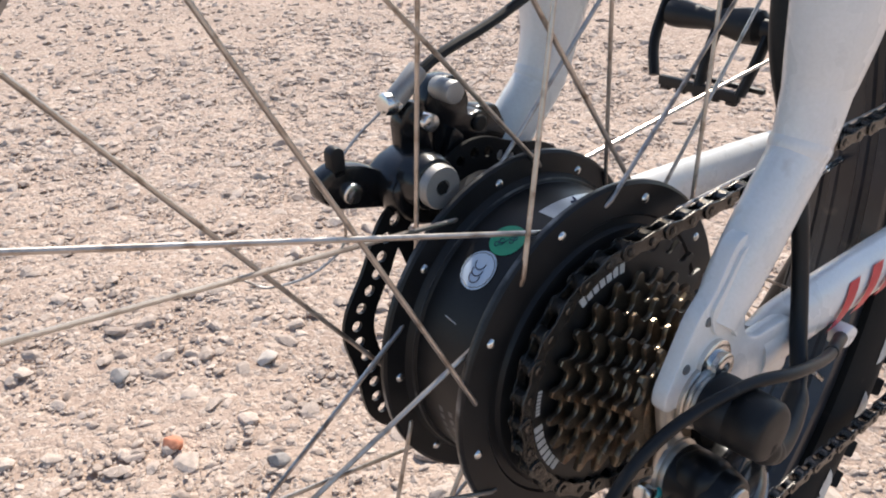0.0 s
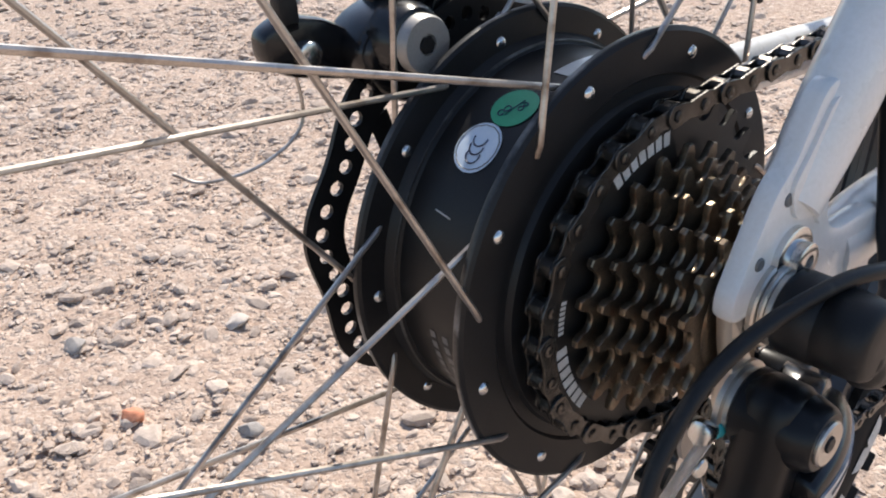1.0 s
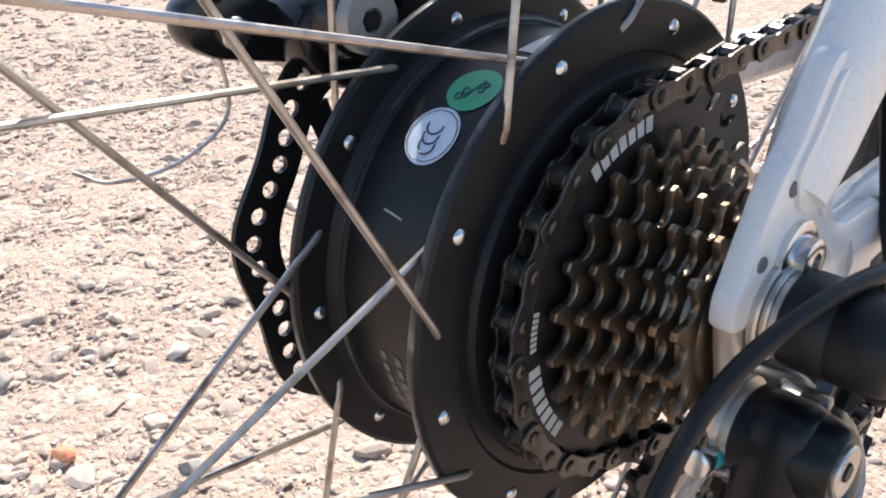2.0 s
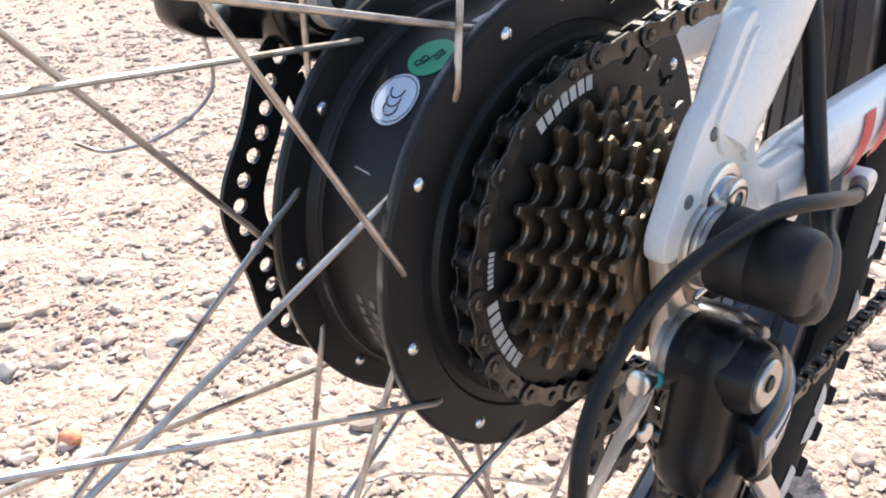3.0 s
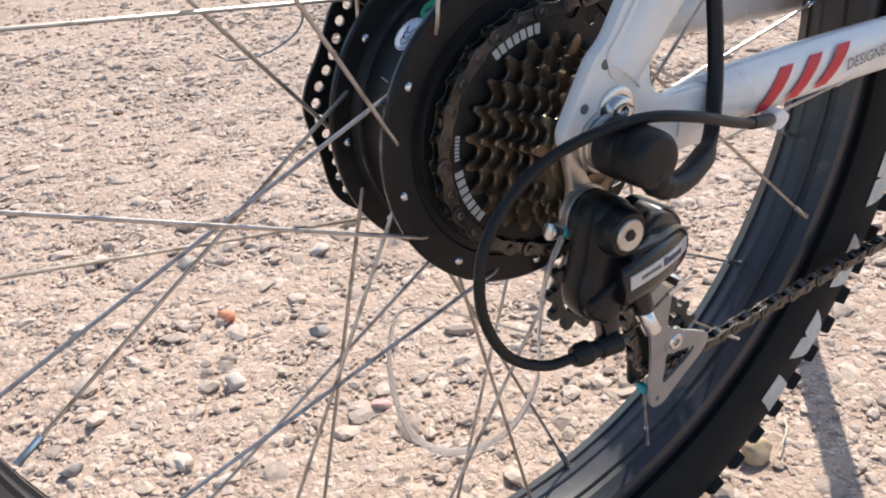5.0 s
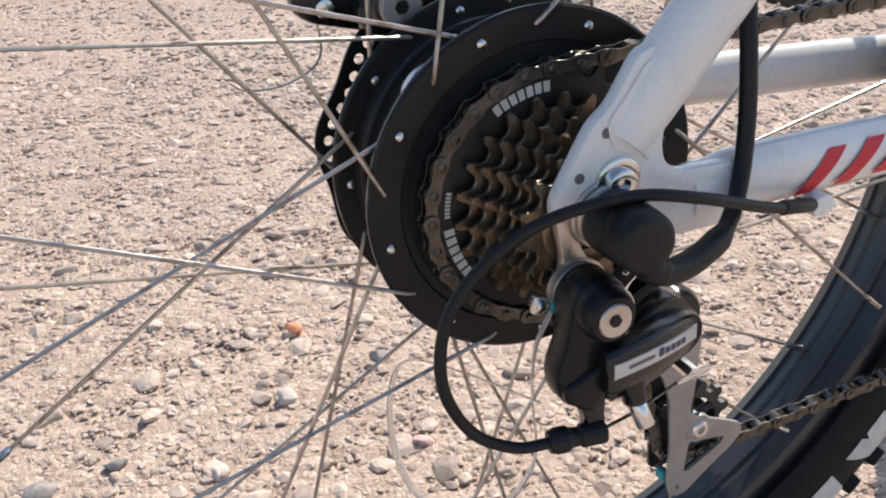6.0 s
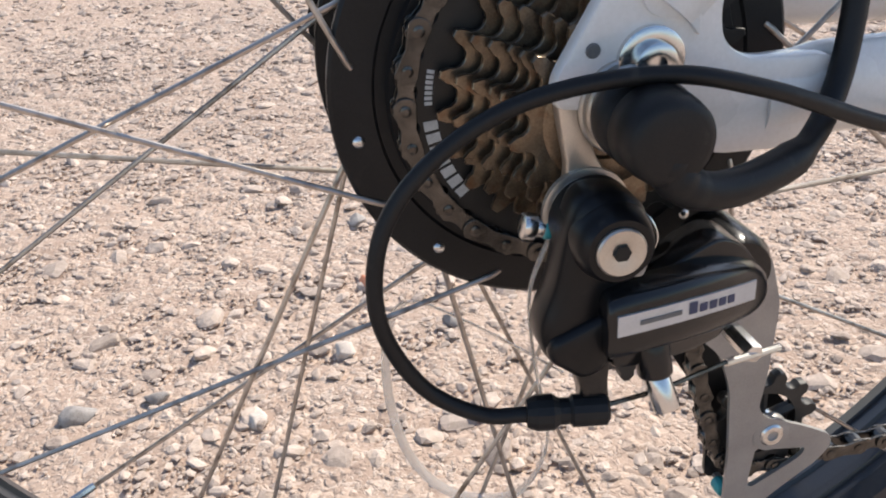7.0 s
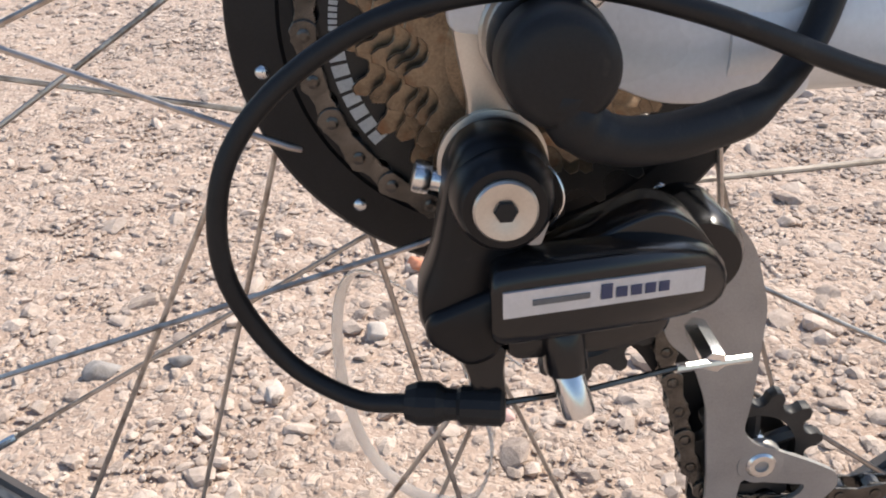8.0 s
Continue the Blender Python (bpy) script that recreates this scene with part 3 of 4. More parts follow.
def arc_blocks(parent, a0, a1, count, r0, r1, x, gap=0.35):
    """A printed word as plain blocks along an arc."""
    for k in range(count):
        s, e = a0 + (a1 - a0) * k / count, a0 + (a1 - a0) * (k + 1 - gap) / count
        bm = bmesh.new()
        lo = [bm.verts.new((x, *polar(r0, s + (e - s) * j / 3))) for j in range(4)]
        hi = [bm.verts.new((x, *polar(r1, s + (e - s) * j / 3))) for j in range(4)]
        for j in range(3):
            bm.faces.new((lo[j], lo[j + 1], hi[j + 1], hi[j]))
        part("printed_block", bm, WHITE_PRINT, parent)


big = [o for o in free.children][0]
arc_blocks(big, 120.5, 88.5, 7, 0.0470, 0.0516, CHAIN_X + 0.0015, 0.24)
arc_blocks(big, 184.5, 219.5, 7, 0.0466, 0.0512, CHAIN_X + 0.0015, 0.24)
arc_blocks(big, 165, 179, 7, 0.0478, 0.0502, CHAIN_X + 0.0015, 0.3)

# chain: over the largest sprocket, round both jockey wheels and forward
RS, RP = 0.0567, 0.0225
GUIDE, TENSION = Vector((0.0220, -0.0945)), Vector((0.0828, -0.1533))


def inner_tangent(c1, r1, c2, r2, turn):
    """Touching points of the line from circle 1, run round with turn (+1 anticlockwise), to circle 2, run round the other way."""
    d = c2 - c1
    L = d.length
    base_angle = math.atan2(d.y, d.x)
    off = math.acos((r1 + r2) / L)
    a = base_angle - turn * off
    return a, a + math.pi


def arc_points(c, r, a0, a1, n):
    return [c + r * Vector((math.cos(a0 + (a1 - a0) * k / n), math.sin(a0 + (a1 - a0) * k / n))) for k in range(n + 1)]


s1, g1 = inner_tangent(Vector((0, 0)), RS, GUIDE, RP, 1)
g2, t1 = inner_tangent(GUIDE, RP, TENSION, RP, -1)


def wrap(a, low):
    while a < low:
        a += 2 * math.pi
    while a >= low + 2 * math.pi:
        a -= 2 * math.pi
    return a


line2d = [Vector((0.50, 0.066)), Vector((0.0, RS))]
line2d += arc_points(Vector((0, 0)), RS, math.pi / 2, wrap(s1, math.pi / 2), 60)[1:]
g1 = wrap(g1, 0)
g2n = g2
while g2n > g1:
    g2n -= 2 * math.pi
line2d += arc_points(GUIDE, RP, g1, g2n, 24)
t1 = wrap(t1, 0)
line2d += arc_points(TENSION, RP, t1, wrap(1.5 * math.pi + 0.03, t1), 24)
line2d += [Vector((0.50, -0.150))]
seg = [0.0]
for a, b in zip(line2d, line2d[1:]):
    seg.append(seg[-1] + (b - a).length)
ly, lz = [p.x for p in line2d], [p.y for p in line2d]
PITCH = 0.0127


def chain_point(s):
    y, z = np.interp(s, seg, ly), np.interp(s, seg, lz)
    x = np.interp(s, [0, 0.5, 0.5 + math.pi * RS, seg[-1] - 0.45, seg[-1]], [0.050, CHAIN_X, CHAIN_X, 0.0340, 0.050])
    return Vector((x, y, z))


def link_mesh(outer):
    """Two waisted side plates, one link long, with pins or rollers."""
    bm = bmesh.new()
    w = 0.0034 if outer else 0.0024
    outline = [(0.0042 * math.cos(math.pi / 2 + 0.45 + (math.pi - 0.9) * k / 8), 0.0042 * math.sin(math.pi / 2 + 0.45 + (math.pi - 0.9) * k / 8)) for k in range(9)]
    outline += [(PITCH * 0.36, -0.0029), (PITCH * 0.5, -0.0025), (PITCH * 0.64, -0.0029)]
    outline += [(PITCH + 0.0042 * math.cos(-math.pi / 2 + 0.45 + (math.pi - 0.9) * k / 8), 0.0042 * math.sin(-math.pi / 2 + 0.45 + (math.pi - 0.9) * k / 8)) for k in range(9)]
    outline += [(PITCH * 0.64, 0.0029), (PITCH * 0.5, 0.0025), (PITCH * 0.36, 0.0029)]
    for s in (1, -1):
        plate(outline, s * w - 0.0005, s * w + 0.0005, 0.0002, bm=bm)
    for c in (0, PITCH):
        if outer:
            lathe([(-0.0046, 0.0010), (-0.0043, 0.0019), (0.0043, 0.0019), (0.0046, 0.0010)], 12, bm, (c, 0))
        else:
            lathe([(-0.0020, 0.0038), (0.0020, 0.0038)], 12, bm, (c, 0))
    me = bpy.data.meshes.new("chain_link")
    bmesh.ops.recalc_face_normals(bm, faces=bm.faces)
    for f in bm.faces:
        f.smooth = False
    bm.to_mesh(me)
    bm.free()
    me.materials.append(CHAIN_STEEL)
    return me


LINKS = link_mesh(True), link_mesh(False)
first_pin = chain_point(0.004)
chain = part("chain", bar(first_pin - Vector((0.004, 0, 0)), first_pin + Vector((0.004, 0, 0)), 0.0018), CHAIN_STEEL, bike, "oily steel bicycle chain")
for k in range(int((seg[-1] - 0.01) / PITCH)):
    a, b = chain_point(0.004 + k * PITCH), chain_point(0.004 + (k + 1) * PITCH)
    d = (b - a).normalized()
    ex = (Vector((1, 0, 0)) - d * d.x).normalized()
    m = Matrix.Identity(4)
    m.col[0][:3], m.col[1][:3], m.col[2][:3], m.col[3][:3] = ex, d, ex.cross(d), a
    shared("link", LINKS[k % 2], chain, m)

# frame
frame_part = part("dropout", plate(rounded([(-0.020, 0.016), (-0.008, 0.036), (-0.003, 0.044), (0.005, 0.050), (0.018, 0.070), (0.044, 0.070), (0.034, 0.046), (0.0285, 0.034), (0.030, 0.022), (0.038, 0.0165), (0.066, 0.0155), (0.066, -0.013), (0.030, -0.012), (0.008, -0.002), (-0.006, 0.006), (-0.020, 0.008)], 0.006), 0.0690, 0.0765, 0.0016), WHITE_PAINT, bike, "white painted dropout plate of the frame")
part("gusset", plate(rounded([(0.006, 0.032), (0.002, 0.044), (0.010, 0.052), (0.020, 0.066), (0.034, 0.066), (0.026, 0.048), (0.0215, 0.036), (0.022, 0.024), (0.018, 0.030)], 0.005), 0.0760, 0.0780, 0.0009), WHITE_PAINT, frame_part)
part("hanger", plate(rounded([(-0.0195, 0.014), (-0.0105, 0.014), (-0.0098, 0.000), (-0.0060, -0.010), (0.0010, -0.0175), (0.003, -0.033), (-0.014, -0.033), (-0.0180, -0.0215), (-0.0156, -0.0105), (-0.0180, 0.002)], 0.004), 0.0700, 0.0760, 0.0012), HANGER, frame_part, "polished alloy gear hanger")
for y, z in ((-0.009, 0.024), (0.003, 0.040)):
    part("rivet", disc(0.0764, y, z, 0.0022, 0.0772, 12, 0.0004), GREY_PRINT, frame_part)
bolt = part("bolt", lathe([(0.0764, 0.0098), (0.0785, 0.0098), (0.0790, 0.0090), (0.0790, 0.0062), (0.0825, 0.0060), (0.0830, 0.0052), (0.0830, 0.0026), (0.0805, 0.0024), (0.0805, 0.0001)], 32, centre=(0.0075, 0.0198)), CHROME, frame_part, "chrome washer and hex socket bolt")
for side in (1, -1):
    s = side
    stay = part("chainstay", tube(spline([(0.0690 * s, 0.045, 0.002), (0.0675 * s, 0.09, 0.002), (0.0640 * s, 0.20, -0.004), (0.0600 * s, 0.34, -0.015), (0.0560 * s, 0.46, -0.026)], 6), [0.0135] * 3 + [0.0147] * 22, 20, flat=0.68), WHITE_PAINT, bike, "white painted chainstay tube")
    seat = part("seatstay", tube(spline([(0.0725 * s, 0.012, 0.034), (0.0720 * s, 0.0225, 0.047), (0.0720 * s, 0.034, 0.061), (0.0715 * s, 0.048, 0.076), (0.0710 * s, 0.0610, 0.0905), (0.0710 * s, 0.0685, 0.112), (0.0720 * s, 0.0755, 0.147), (0.0700 * s, 0.0890, 0.205), (0.0640 * s, 0.1200, 0.290)], 6), [float(r) for r in np.interp(range(49), [0, 6, 12, 24, 30, 36, 42, 48], [0.0115, 0.0138, 0.0146, 0.0148, 0.0168, 0.0235, 0.0270, 0.0280])], 24, flat=0.72), WHITE_PAINT, bike, "white painted seatstay tube")
    part("weld", tube([(0.0710 * s, 0.0615 + d * 0.40, 0.0915 + d * 0.92) for d in (-0.003, -0.001, 0.001, 0.003)], [0.0146, 0.0153, 0.0155, 0.0150], 24, flat=0.74), WHITE_PAINT, seat)
    if side > 0:
        right_stay, right_seat = stay, seat
part("dropout", plate(rounded([(-0.020, 0.012), (0.0, 0.044), (0.02, 0.070), (0.046, 0.066), (0.030, 0.030), (0.066, 0.010), (0.066, -0.018), (0.0, -0.020), (-0.016, -0.010)], 0.006), -0.0765, -0.0700, 0.0016), WHITE_PAINT, bike, "white painted dropout plate of the frame")


def slash(y, w, lean=0.0195, z0=-0.0080, z1=0.0100):
    """A slanted band that follows the outer side of the stay."""
    bm = bmesh.new()
    rows = []
    for k in range(7):
        z = z0 + (z1 - z0) * k / 6
        yy = y + lean * k / 6
        bulge = 0.0692 - 0.026 * (yy - 0.045) + 0.68 * math.sqrt(max(0.0148 ** 2 - z * z, 0)) + 0.0005
        rows.append((bm.verts.new((bulge, yy, z - 0.0005)), bm.verts.new((bulge - 0.0003, yy + w, z - 0.001))))
    for a, b in zip(rows, rows[1:]):
        bm.faces.new((a[0], a[1], b[1], b[0]))
    return bm


for y in (0.0962, 0.1190, 0.1418):
    part("red_slash", slash(y, 0.0105), RED_DECAL, right_stay, "slanted red decal band")
words = bpy.data.curves.new("words", "FONT")
words.body, words.size, words.align_y = "DESIGNED F", 0.0085, "CENTER"
lettering = new("lettering", bpy.data.meshes.new_from_object(new("words_source", words)))
bpy.data.objects.remove(bpy.data.objects["words_source"])
lettering.data.materials.append(GREY_PRINT)
lettering.parent = right_stay
lettering.matrix_basis = pose(0.0758, 0.168, -0.003, 90, 0, 91.5)
tagged(lettering, "thin grey printed words")
# cable stop on the stay
part("cable_stop", plate(rounded([(0.104, -0.0185), (0.112, -0.0195), (0.1175, -0.014), (0.112, -0.0085), (0.104, -0.0095)], 0.003), 0.0740, 0.0830, 0.0014), WHITE_PAINT, right_stay, "white cable stop")

# axle cap and motor cable
cap = part("axle_cap", lathe([(0.0825, 0.0118), (0.0832, 0.0129), (0.0850, 0.0131), (0.0945, 0.0130), (0.0949, 0.0124), (0.0953, 0.0124), (0.0957, 0.0128), (0.1040, 0.0125), (0.1078, 0.0120), (0.1094, 0.0110), (0.1101, 0.0092), (0.1103, 0.0040), (0.1103, 0.0008)], 48, centre=(0.0010, 0.0070)), BLACK_RUBBER, bike, "black rubber cap over the axle nut", sharp=60)
for x, r, w in ((0.0764, 0.0142, 0.0022), (0.0788, 0.0126, 0.0016), (0.0806, 0.0118, 0.0022)):
    part("washer", disc(x, 0.001, 0.007, r, x + w, 32), HANGER, cap, "steel washer")
cable = part("motor_cable", tube(spline([(0.1030, 0.001, 0.002), (0.1050, 0.006, -0.0060), (0.1038, 0.016, -0.0100), (0.0990, 0.032, -0.0100), (0.0910, 0.050, -0.0060), (0.0810, 0.064, 0.008), (0.0740, 0.071, 0.032), (0.0680, 0.074, 0.060), (0.0570, 0.079, 0.092), (0.0480, 0.080, 0.132), (0.0430, 0.094, 0.195), (0.040, 0.14, 0.28)]), [0.0072] * 4 + [0.0064] * 4 + [0.0058] * 4 + [0.0054] * 18 + [0.0050, 0.0044] + [0.0037] * 60, 14), BLACK_RUBBER, bike, "thick black motor cable")
part("sleeve", tube(spline([(0.0580, 0.0812, 0.089), (0.0480, 0.080, 0.132), (0.0430, 0.094, 0.195), (0.040, 0.14, 0.28)]), 0.0066, 14), BLACK_RUBBER, cable, "black protective sleeve")

# rear derailleur
PIVOT = (-0.0103, -0.0238)
der = part("rear_derailleur", plate(rounded([(-0.0225, -0.020), (-0.018, -0.010), (-0.007, -0.010), (0.001, -0.016), (0.002, -0.030), (-0.004, -0.037), (-0.0105, -0.045), (-0.0100, -0.0655), (-0.0180, -0.0690), (-0.0260, -0.0650), (-0.0305, -0.0575), (-0.0305, -0.0490), (-0.0265, -0.0400), (-0.0245, -0.0300)], 0.006), 0.0800, 0.0985, 0.0050), BLACK_SATIN, bike, "black rear derailleur with silver name strip", sharp=50)
part("body_ridge", plate(rounded([(-0.0295, -0.0590), (-0.0285, -0.0525), (-0.0130, -0.0462), (-0.0105, -0.0480), (-0.0110, -0.0640), (-0.0190, -0.0675)], 0.004), 0.0940, 0.1010, 0.0024), BLACK_SATIN, der, sharp=50)
part("pivot_barrel", lathe([(0.0790, 0.0118), (0.0800, 0.0128), (0.0900, 0.0126), (0.0985, 0.0116), (0.1030, 0.0104), (0.1044, 0.0092), (0.1044, 0.0070)], 48, centre=PIVOT), BLACK_SATIN, der)
part("pivot_collar", lathe([(0.0748, 0.0124), (0.0752, 0.0136), (0.0770, 0.0136), (0.0774, 0.0116), (0.0806, 0.0116), (0.0808, 0.0100)], 40, centre=PIVOT), HANGER, der, "bright collar")
part("pivot_bolt", lathe([(0.1000, 0.0072), (0.1052, 0.0072), (0.1058, 0.0067), (0.1056, 0.0034), (0.1052, 0.0025)], 36, centre=PIVOT), HANGER, der, "flat alloy bolt with a hex socket")
# outer link with the name strip
def link_face(u):
    """Where the outer face of the bowed link lies, u along it: x, y and the height of its middle."""
    return 0.1064 - 6.5 * u * u, u - 0.0117, -0.0464 + 0.09 * u - 4.0 * u * u


def link_body():
    """The bowed outer link: rounded sections along its length, drawn in at both ends."""
    bm, rings, n = bmesh.new(), [], 28
    for u, k in ((-0.0022, 0.72), (-0.0014, 0.90), (0.0, 0.98), (0.006, 1.0), (0.013, 1.0), (0.020, 1.0), (0.027, 0.99), (0.034, 0.98), (0.041, 0.96), (0.047, 0.93), (0.0525, 0.86), (0.0565, 0.74), (0.0590, 0.55), (0.0600, 0.30)):
        x, y, z = link_face(u)
        half, deep = 0.0108 * k, 0.0075 * (0.55 + 0.45 * k)
        ring = []
        for j in range(n):
            a = 2 * math.pi * j / n
            c, q = math.cos(a), math.sin(a)
            ring.append(bm.verts.new((x - deep + deep * math.copysign(abs(c) ** 0.5, c), y, z - 0.0022 + half * math.copysign(abs(q) ** 0.55, q))))
        rings.append(ring)
    for p, q in zip(rings, rings[1:]):
        for j in range(n):
            bm.faces.new((p[j], p[(j + 1) % n], q[(j + 1) % n], q[j]))
    bm.faces.new(rings[0][::-1])
    bm.faces.new(rings[-1])
    return bm


def strip(u0, u1, v0, v1, lift, parent, material, label=""):
    """A thin label on the link's bowed face, v up from its middle."""
    bm, rows = bmesh.new(), []
    for k in range(13):
        x, y, z = link_face(u0 + (u1 - u0) * k / 12)
        rows.append([bm.verts.new((x + d, y, z + v)) for d, v in ((lift, v0), (lift, v1), (lift - 0.0012, v1), (lift - 0.0012, v0))])
    for p, q in zip(rows, rows[1:]):
        for j in range(4):
            bm.faces.new((p[j], p[(j + 1) % 4], q[(j + 1) % 4], q[j]))
    bm.faces.new(rows[0][::-1])
    bm.faces.new(rows[-1])
    return part("name_strip" if label else "printed_block", bm, material, parent, label)


part("socket", disc(0.1052, PIVOT[0], PIVOT[1], 0.0026, 0.1061, 6, 0.0002), BLACK_RUBBER, der, "dark hex socket")
link_out = part("outer_link", link_body(), BLACK_GLOSS, der, "glossy black outer link", sharp=60)
strip(0.0003, 0.0520, -0.0034, 0.0032, 0.0005, link_out, SILVER_STICKER, "silver name strip with small dark print")
for k in range(5):
    strip(0.0232 + 0.0038 * k, 0.0260 + 0.0038 * k, -0.0016, 0.0022 if k == 0 else 0.0010, 0.0008, link_out, NAVY_PRINT)
strip(0.0070, 0.0205, -0.0008, 0.0006, 0.0008, link_out, GREY_PRINT)
part("inner_link", plate(rounded([(-0.006, -0.0480), (0.006, -0.0420), (0.020, -0.0372), (0.030, -0.0350), (0.0395, -0.0405), (0.0490, -0.0540), (0.0470, -0.0620), (0.0380, -0.0580), (0.012, -0.0540)], 0.008), 0.0770, 0.0930, 0.0040, skew=(-0.28, 0)), BLACK_GLOSS, der, "glossy black inner link", sharp=50)
part("cage_knuckle", lathe([(0.0440, 0.0100), (0.0450, 0.0125), (0.0660, 0.0130), (0.0700, 0.0110), (0.0705, 0.0020)], 32, centre=(0.046, -0.058)), BLACK_GLOSS, der)
part("spring_stop", bar((0.0968, 0.0050, -0.0715), (0.1015, 0.0078, -0.0825), 0.0042, 18), CHROME, der, "chrome cylindrical stop")
part("stop_collar", bar((0.0945, 0.0040, -0.0600), (0.0970, 0.0052, -0.0722), 0.0055, 18), BLACK_GLOSS, der)
part("link_foot", plate(rounded([(-0.010, -0.058), (0.036, -0.062), (0.034, -0.0715), (0.020, -0.0725), (0.000, -0.0690), (-0.010, -0.0665)], 0.004), 0.0840, 0.0965, 0.003, skew=(-0.35, 0)), BLACK_GLOSS, der)
# lower arm with the cable adjuster
part("cable_arm", plate(rounded([(-0.022, -0.062), (-0.0095, -0.062), (-0.0105, -0.070), (-0.0095, -0.0815), (-0.0180, -0.0830), (-0.0185, -0.074)], 0.003), 0.0905, 0.0990, 0.0026), BLACK_GLOSS, der)
adjuster = part("barrel_adjuster", lathe([(0, 0.0026), (0, 0.0044), (0.003, 0.0056), (0.008, 0.0056), (0.010, 0.0042), (0.013, 0.0040), (0.014, 0.0050), (0.024, 0.0050), (0.025, 0.0036)], 14), BLACK_RUBBER, der, "black knurled barrel adjuster", smooth=False)
adjuster.matrix_basis = pose(0.0950, -0.0350, -0.0797, 0, 0, 80)
part("inner_wire", tube([(0.0980, -0.011, -0.0795), (0.0920, 0.010, -0.0820), (0.0790, 0.040, -0.0855), (0.0740, 0.0590, -0.0873)], 0.0008, 6), CHAIN_STEEL, der, "bare gear wire")
part("wire_end", tube([(0.0800, 0.038, -0.0853), (0.0740, 0.0610, -0.0875)], 0.0014, 8), CHROME, der, "crimped silver wire end")
part("anchor_bolt", bar((0.058, 0.050, -0.0862), (0.0775, 0.050, -0.0862), 0.0036, 6), CHROME, der, "small anchor bolt")
part("tension_screw", bar((0.0750, -0.0270, -0.0270), (0.0760, -0.0160, -0.0300), 0.0028, 12), CHROME, der, "small bright adjusting screw")
part("tension_screw", bar((0.0750, -0.0300, -0.0262), (0.0750, -0.0255, -0.0274), 0.0042, 12), CHROME, der)
part("thread_lock", bar((0.0757, -0.0232, -0.0281), (0.0760, -0.0205, -0.0288), 0.0032, 12), TEAL_LOCK, der, "teal thread-lock smear")
part("return_spring", tube(spline([(0.094, -0.0010, -0.0170), (0.095, 0.0022, -0.0205), (0.096, 0.0037, -0.0253), (0.096, 0.0025, -0.0295), (0.095, -0.0003, -0.0335)]), 0.00045, 6), CHROME, der, "thin bright spring wire")
part("link_tab", plate(rounded([(-0.0050, -0.0345), (-0.0020, -0.0345), (0.0, -0.0285), (-0.0022, -0.0275)], 0.0008, 2), 0.0995, 0.1008, 0), CAGE, der, "small bare metal tab")
part("limit_screw", bar((0.066, 0.014, -0.0225), (0.068, 0.030, -0.0180), 0.0020, 10), CHROME, der)

# cage and jockey wheels
T = TENSION
outer_cage = [(0.0420, -0.0500), (0.0570, -0.0500), (0.0680, -0.0640), (0.0750, -0.0860), (0.0757, -0.1225), (0.0747, -0.1375), (0.0790, -0.1435), (0.0880, -0.1475), (0.1000, -0.1535), (0.1110, -0.1600), (0.1125, -0.1665), (0.1075, -0.1745), (0.0925, -0.1870), (0.0790, -0.2000), (0.0700, -0.1995), (0.0668, -0.1910), (0.0650, -0.1600), (0.0605, -0.1240), (0.0540, -0.1060), (0.0440, -0.0960)]
cage_holes = [rounded([(0.0770, -0.1600), (0.0860, -0.1625), (0.1010, -0.1650), (0.0990, -0.1700), (0.0790, -0.1830), (0.0762, -0.1820)], 0.003, 3), (0.0735, -0.1930, 0.0018)]
cage = part("cage", plate(rounded(outer_cage, 0.005, 3), 0.0570, 0.0590, 0.0, cage_holes, skew=(0, 0.1)), CAGE, bike, "matt grey alloy derailleur cage", sharp=30)
part("inner_cage_plate", plate(rounded([(0.013, -0.089), (0.024, -0.081), (0.036, -0.088), (0.064, -0.120), (0.092, -0.144), (0.107, -0.162), (0.078, -0.192), (0.066, -0.190), (0.063, -0.148), (0.040, -0.110), (0.018, -0.098)], 0.006, 3), 0.0400, 0.0418, 0.0, skew=(0, 0.1)), BLACK_ALLOY, cage, "black inner cage plate")
part("thread_lock", bar((0.0290, 0.0690, -0.1875), (0.0360, 0.0695, -0.1875), 0.0034, 10), TEAL_LOCK, cage, "teal thread-lock smear")
part("cage_bridge", tube([(0.0220, 0.0720, -0.1900), (0.0390, 0.0730, -0.1900)], 0.0020, 8), CAGE, cage)
part("pulley_bolt", lathe([(0.0425, 0.0052), (0.0445, 0.0052), (0.0452, 0.0044), (0.0452, 0.0024), (0.0438, 0.0022), (0.0438, 0.0001)], 24, centre=(T.x, T.y)), CHROME, cage, "bright pulley bolt")
part("pulley_boss", lathe([(0.0400, 0.0085), (0.0440, 0.0080), (0.0442, 0.0060)], 24, centre=(T.x, T.y)), CAGE, cage)
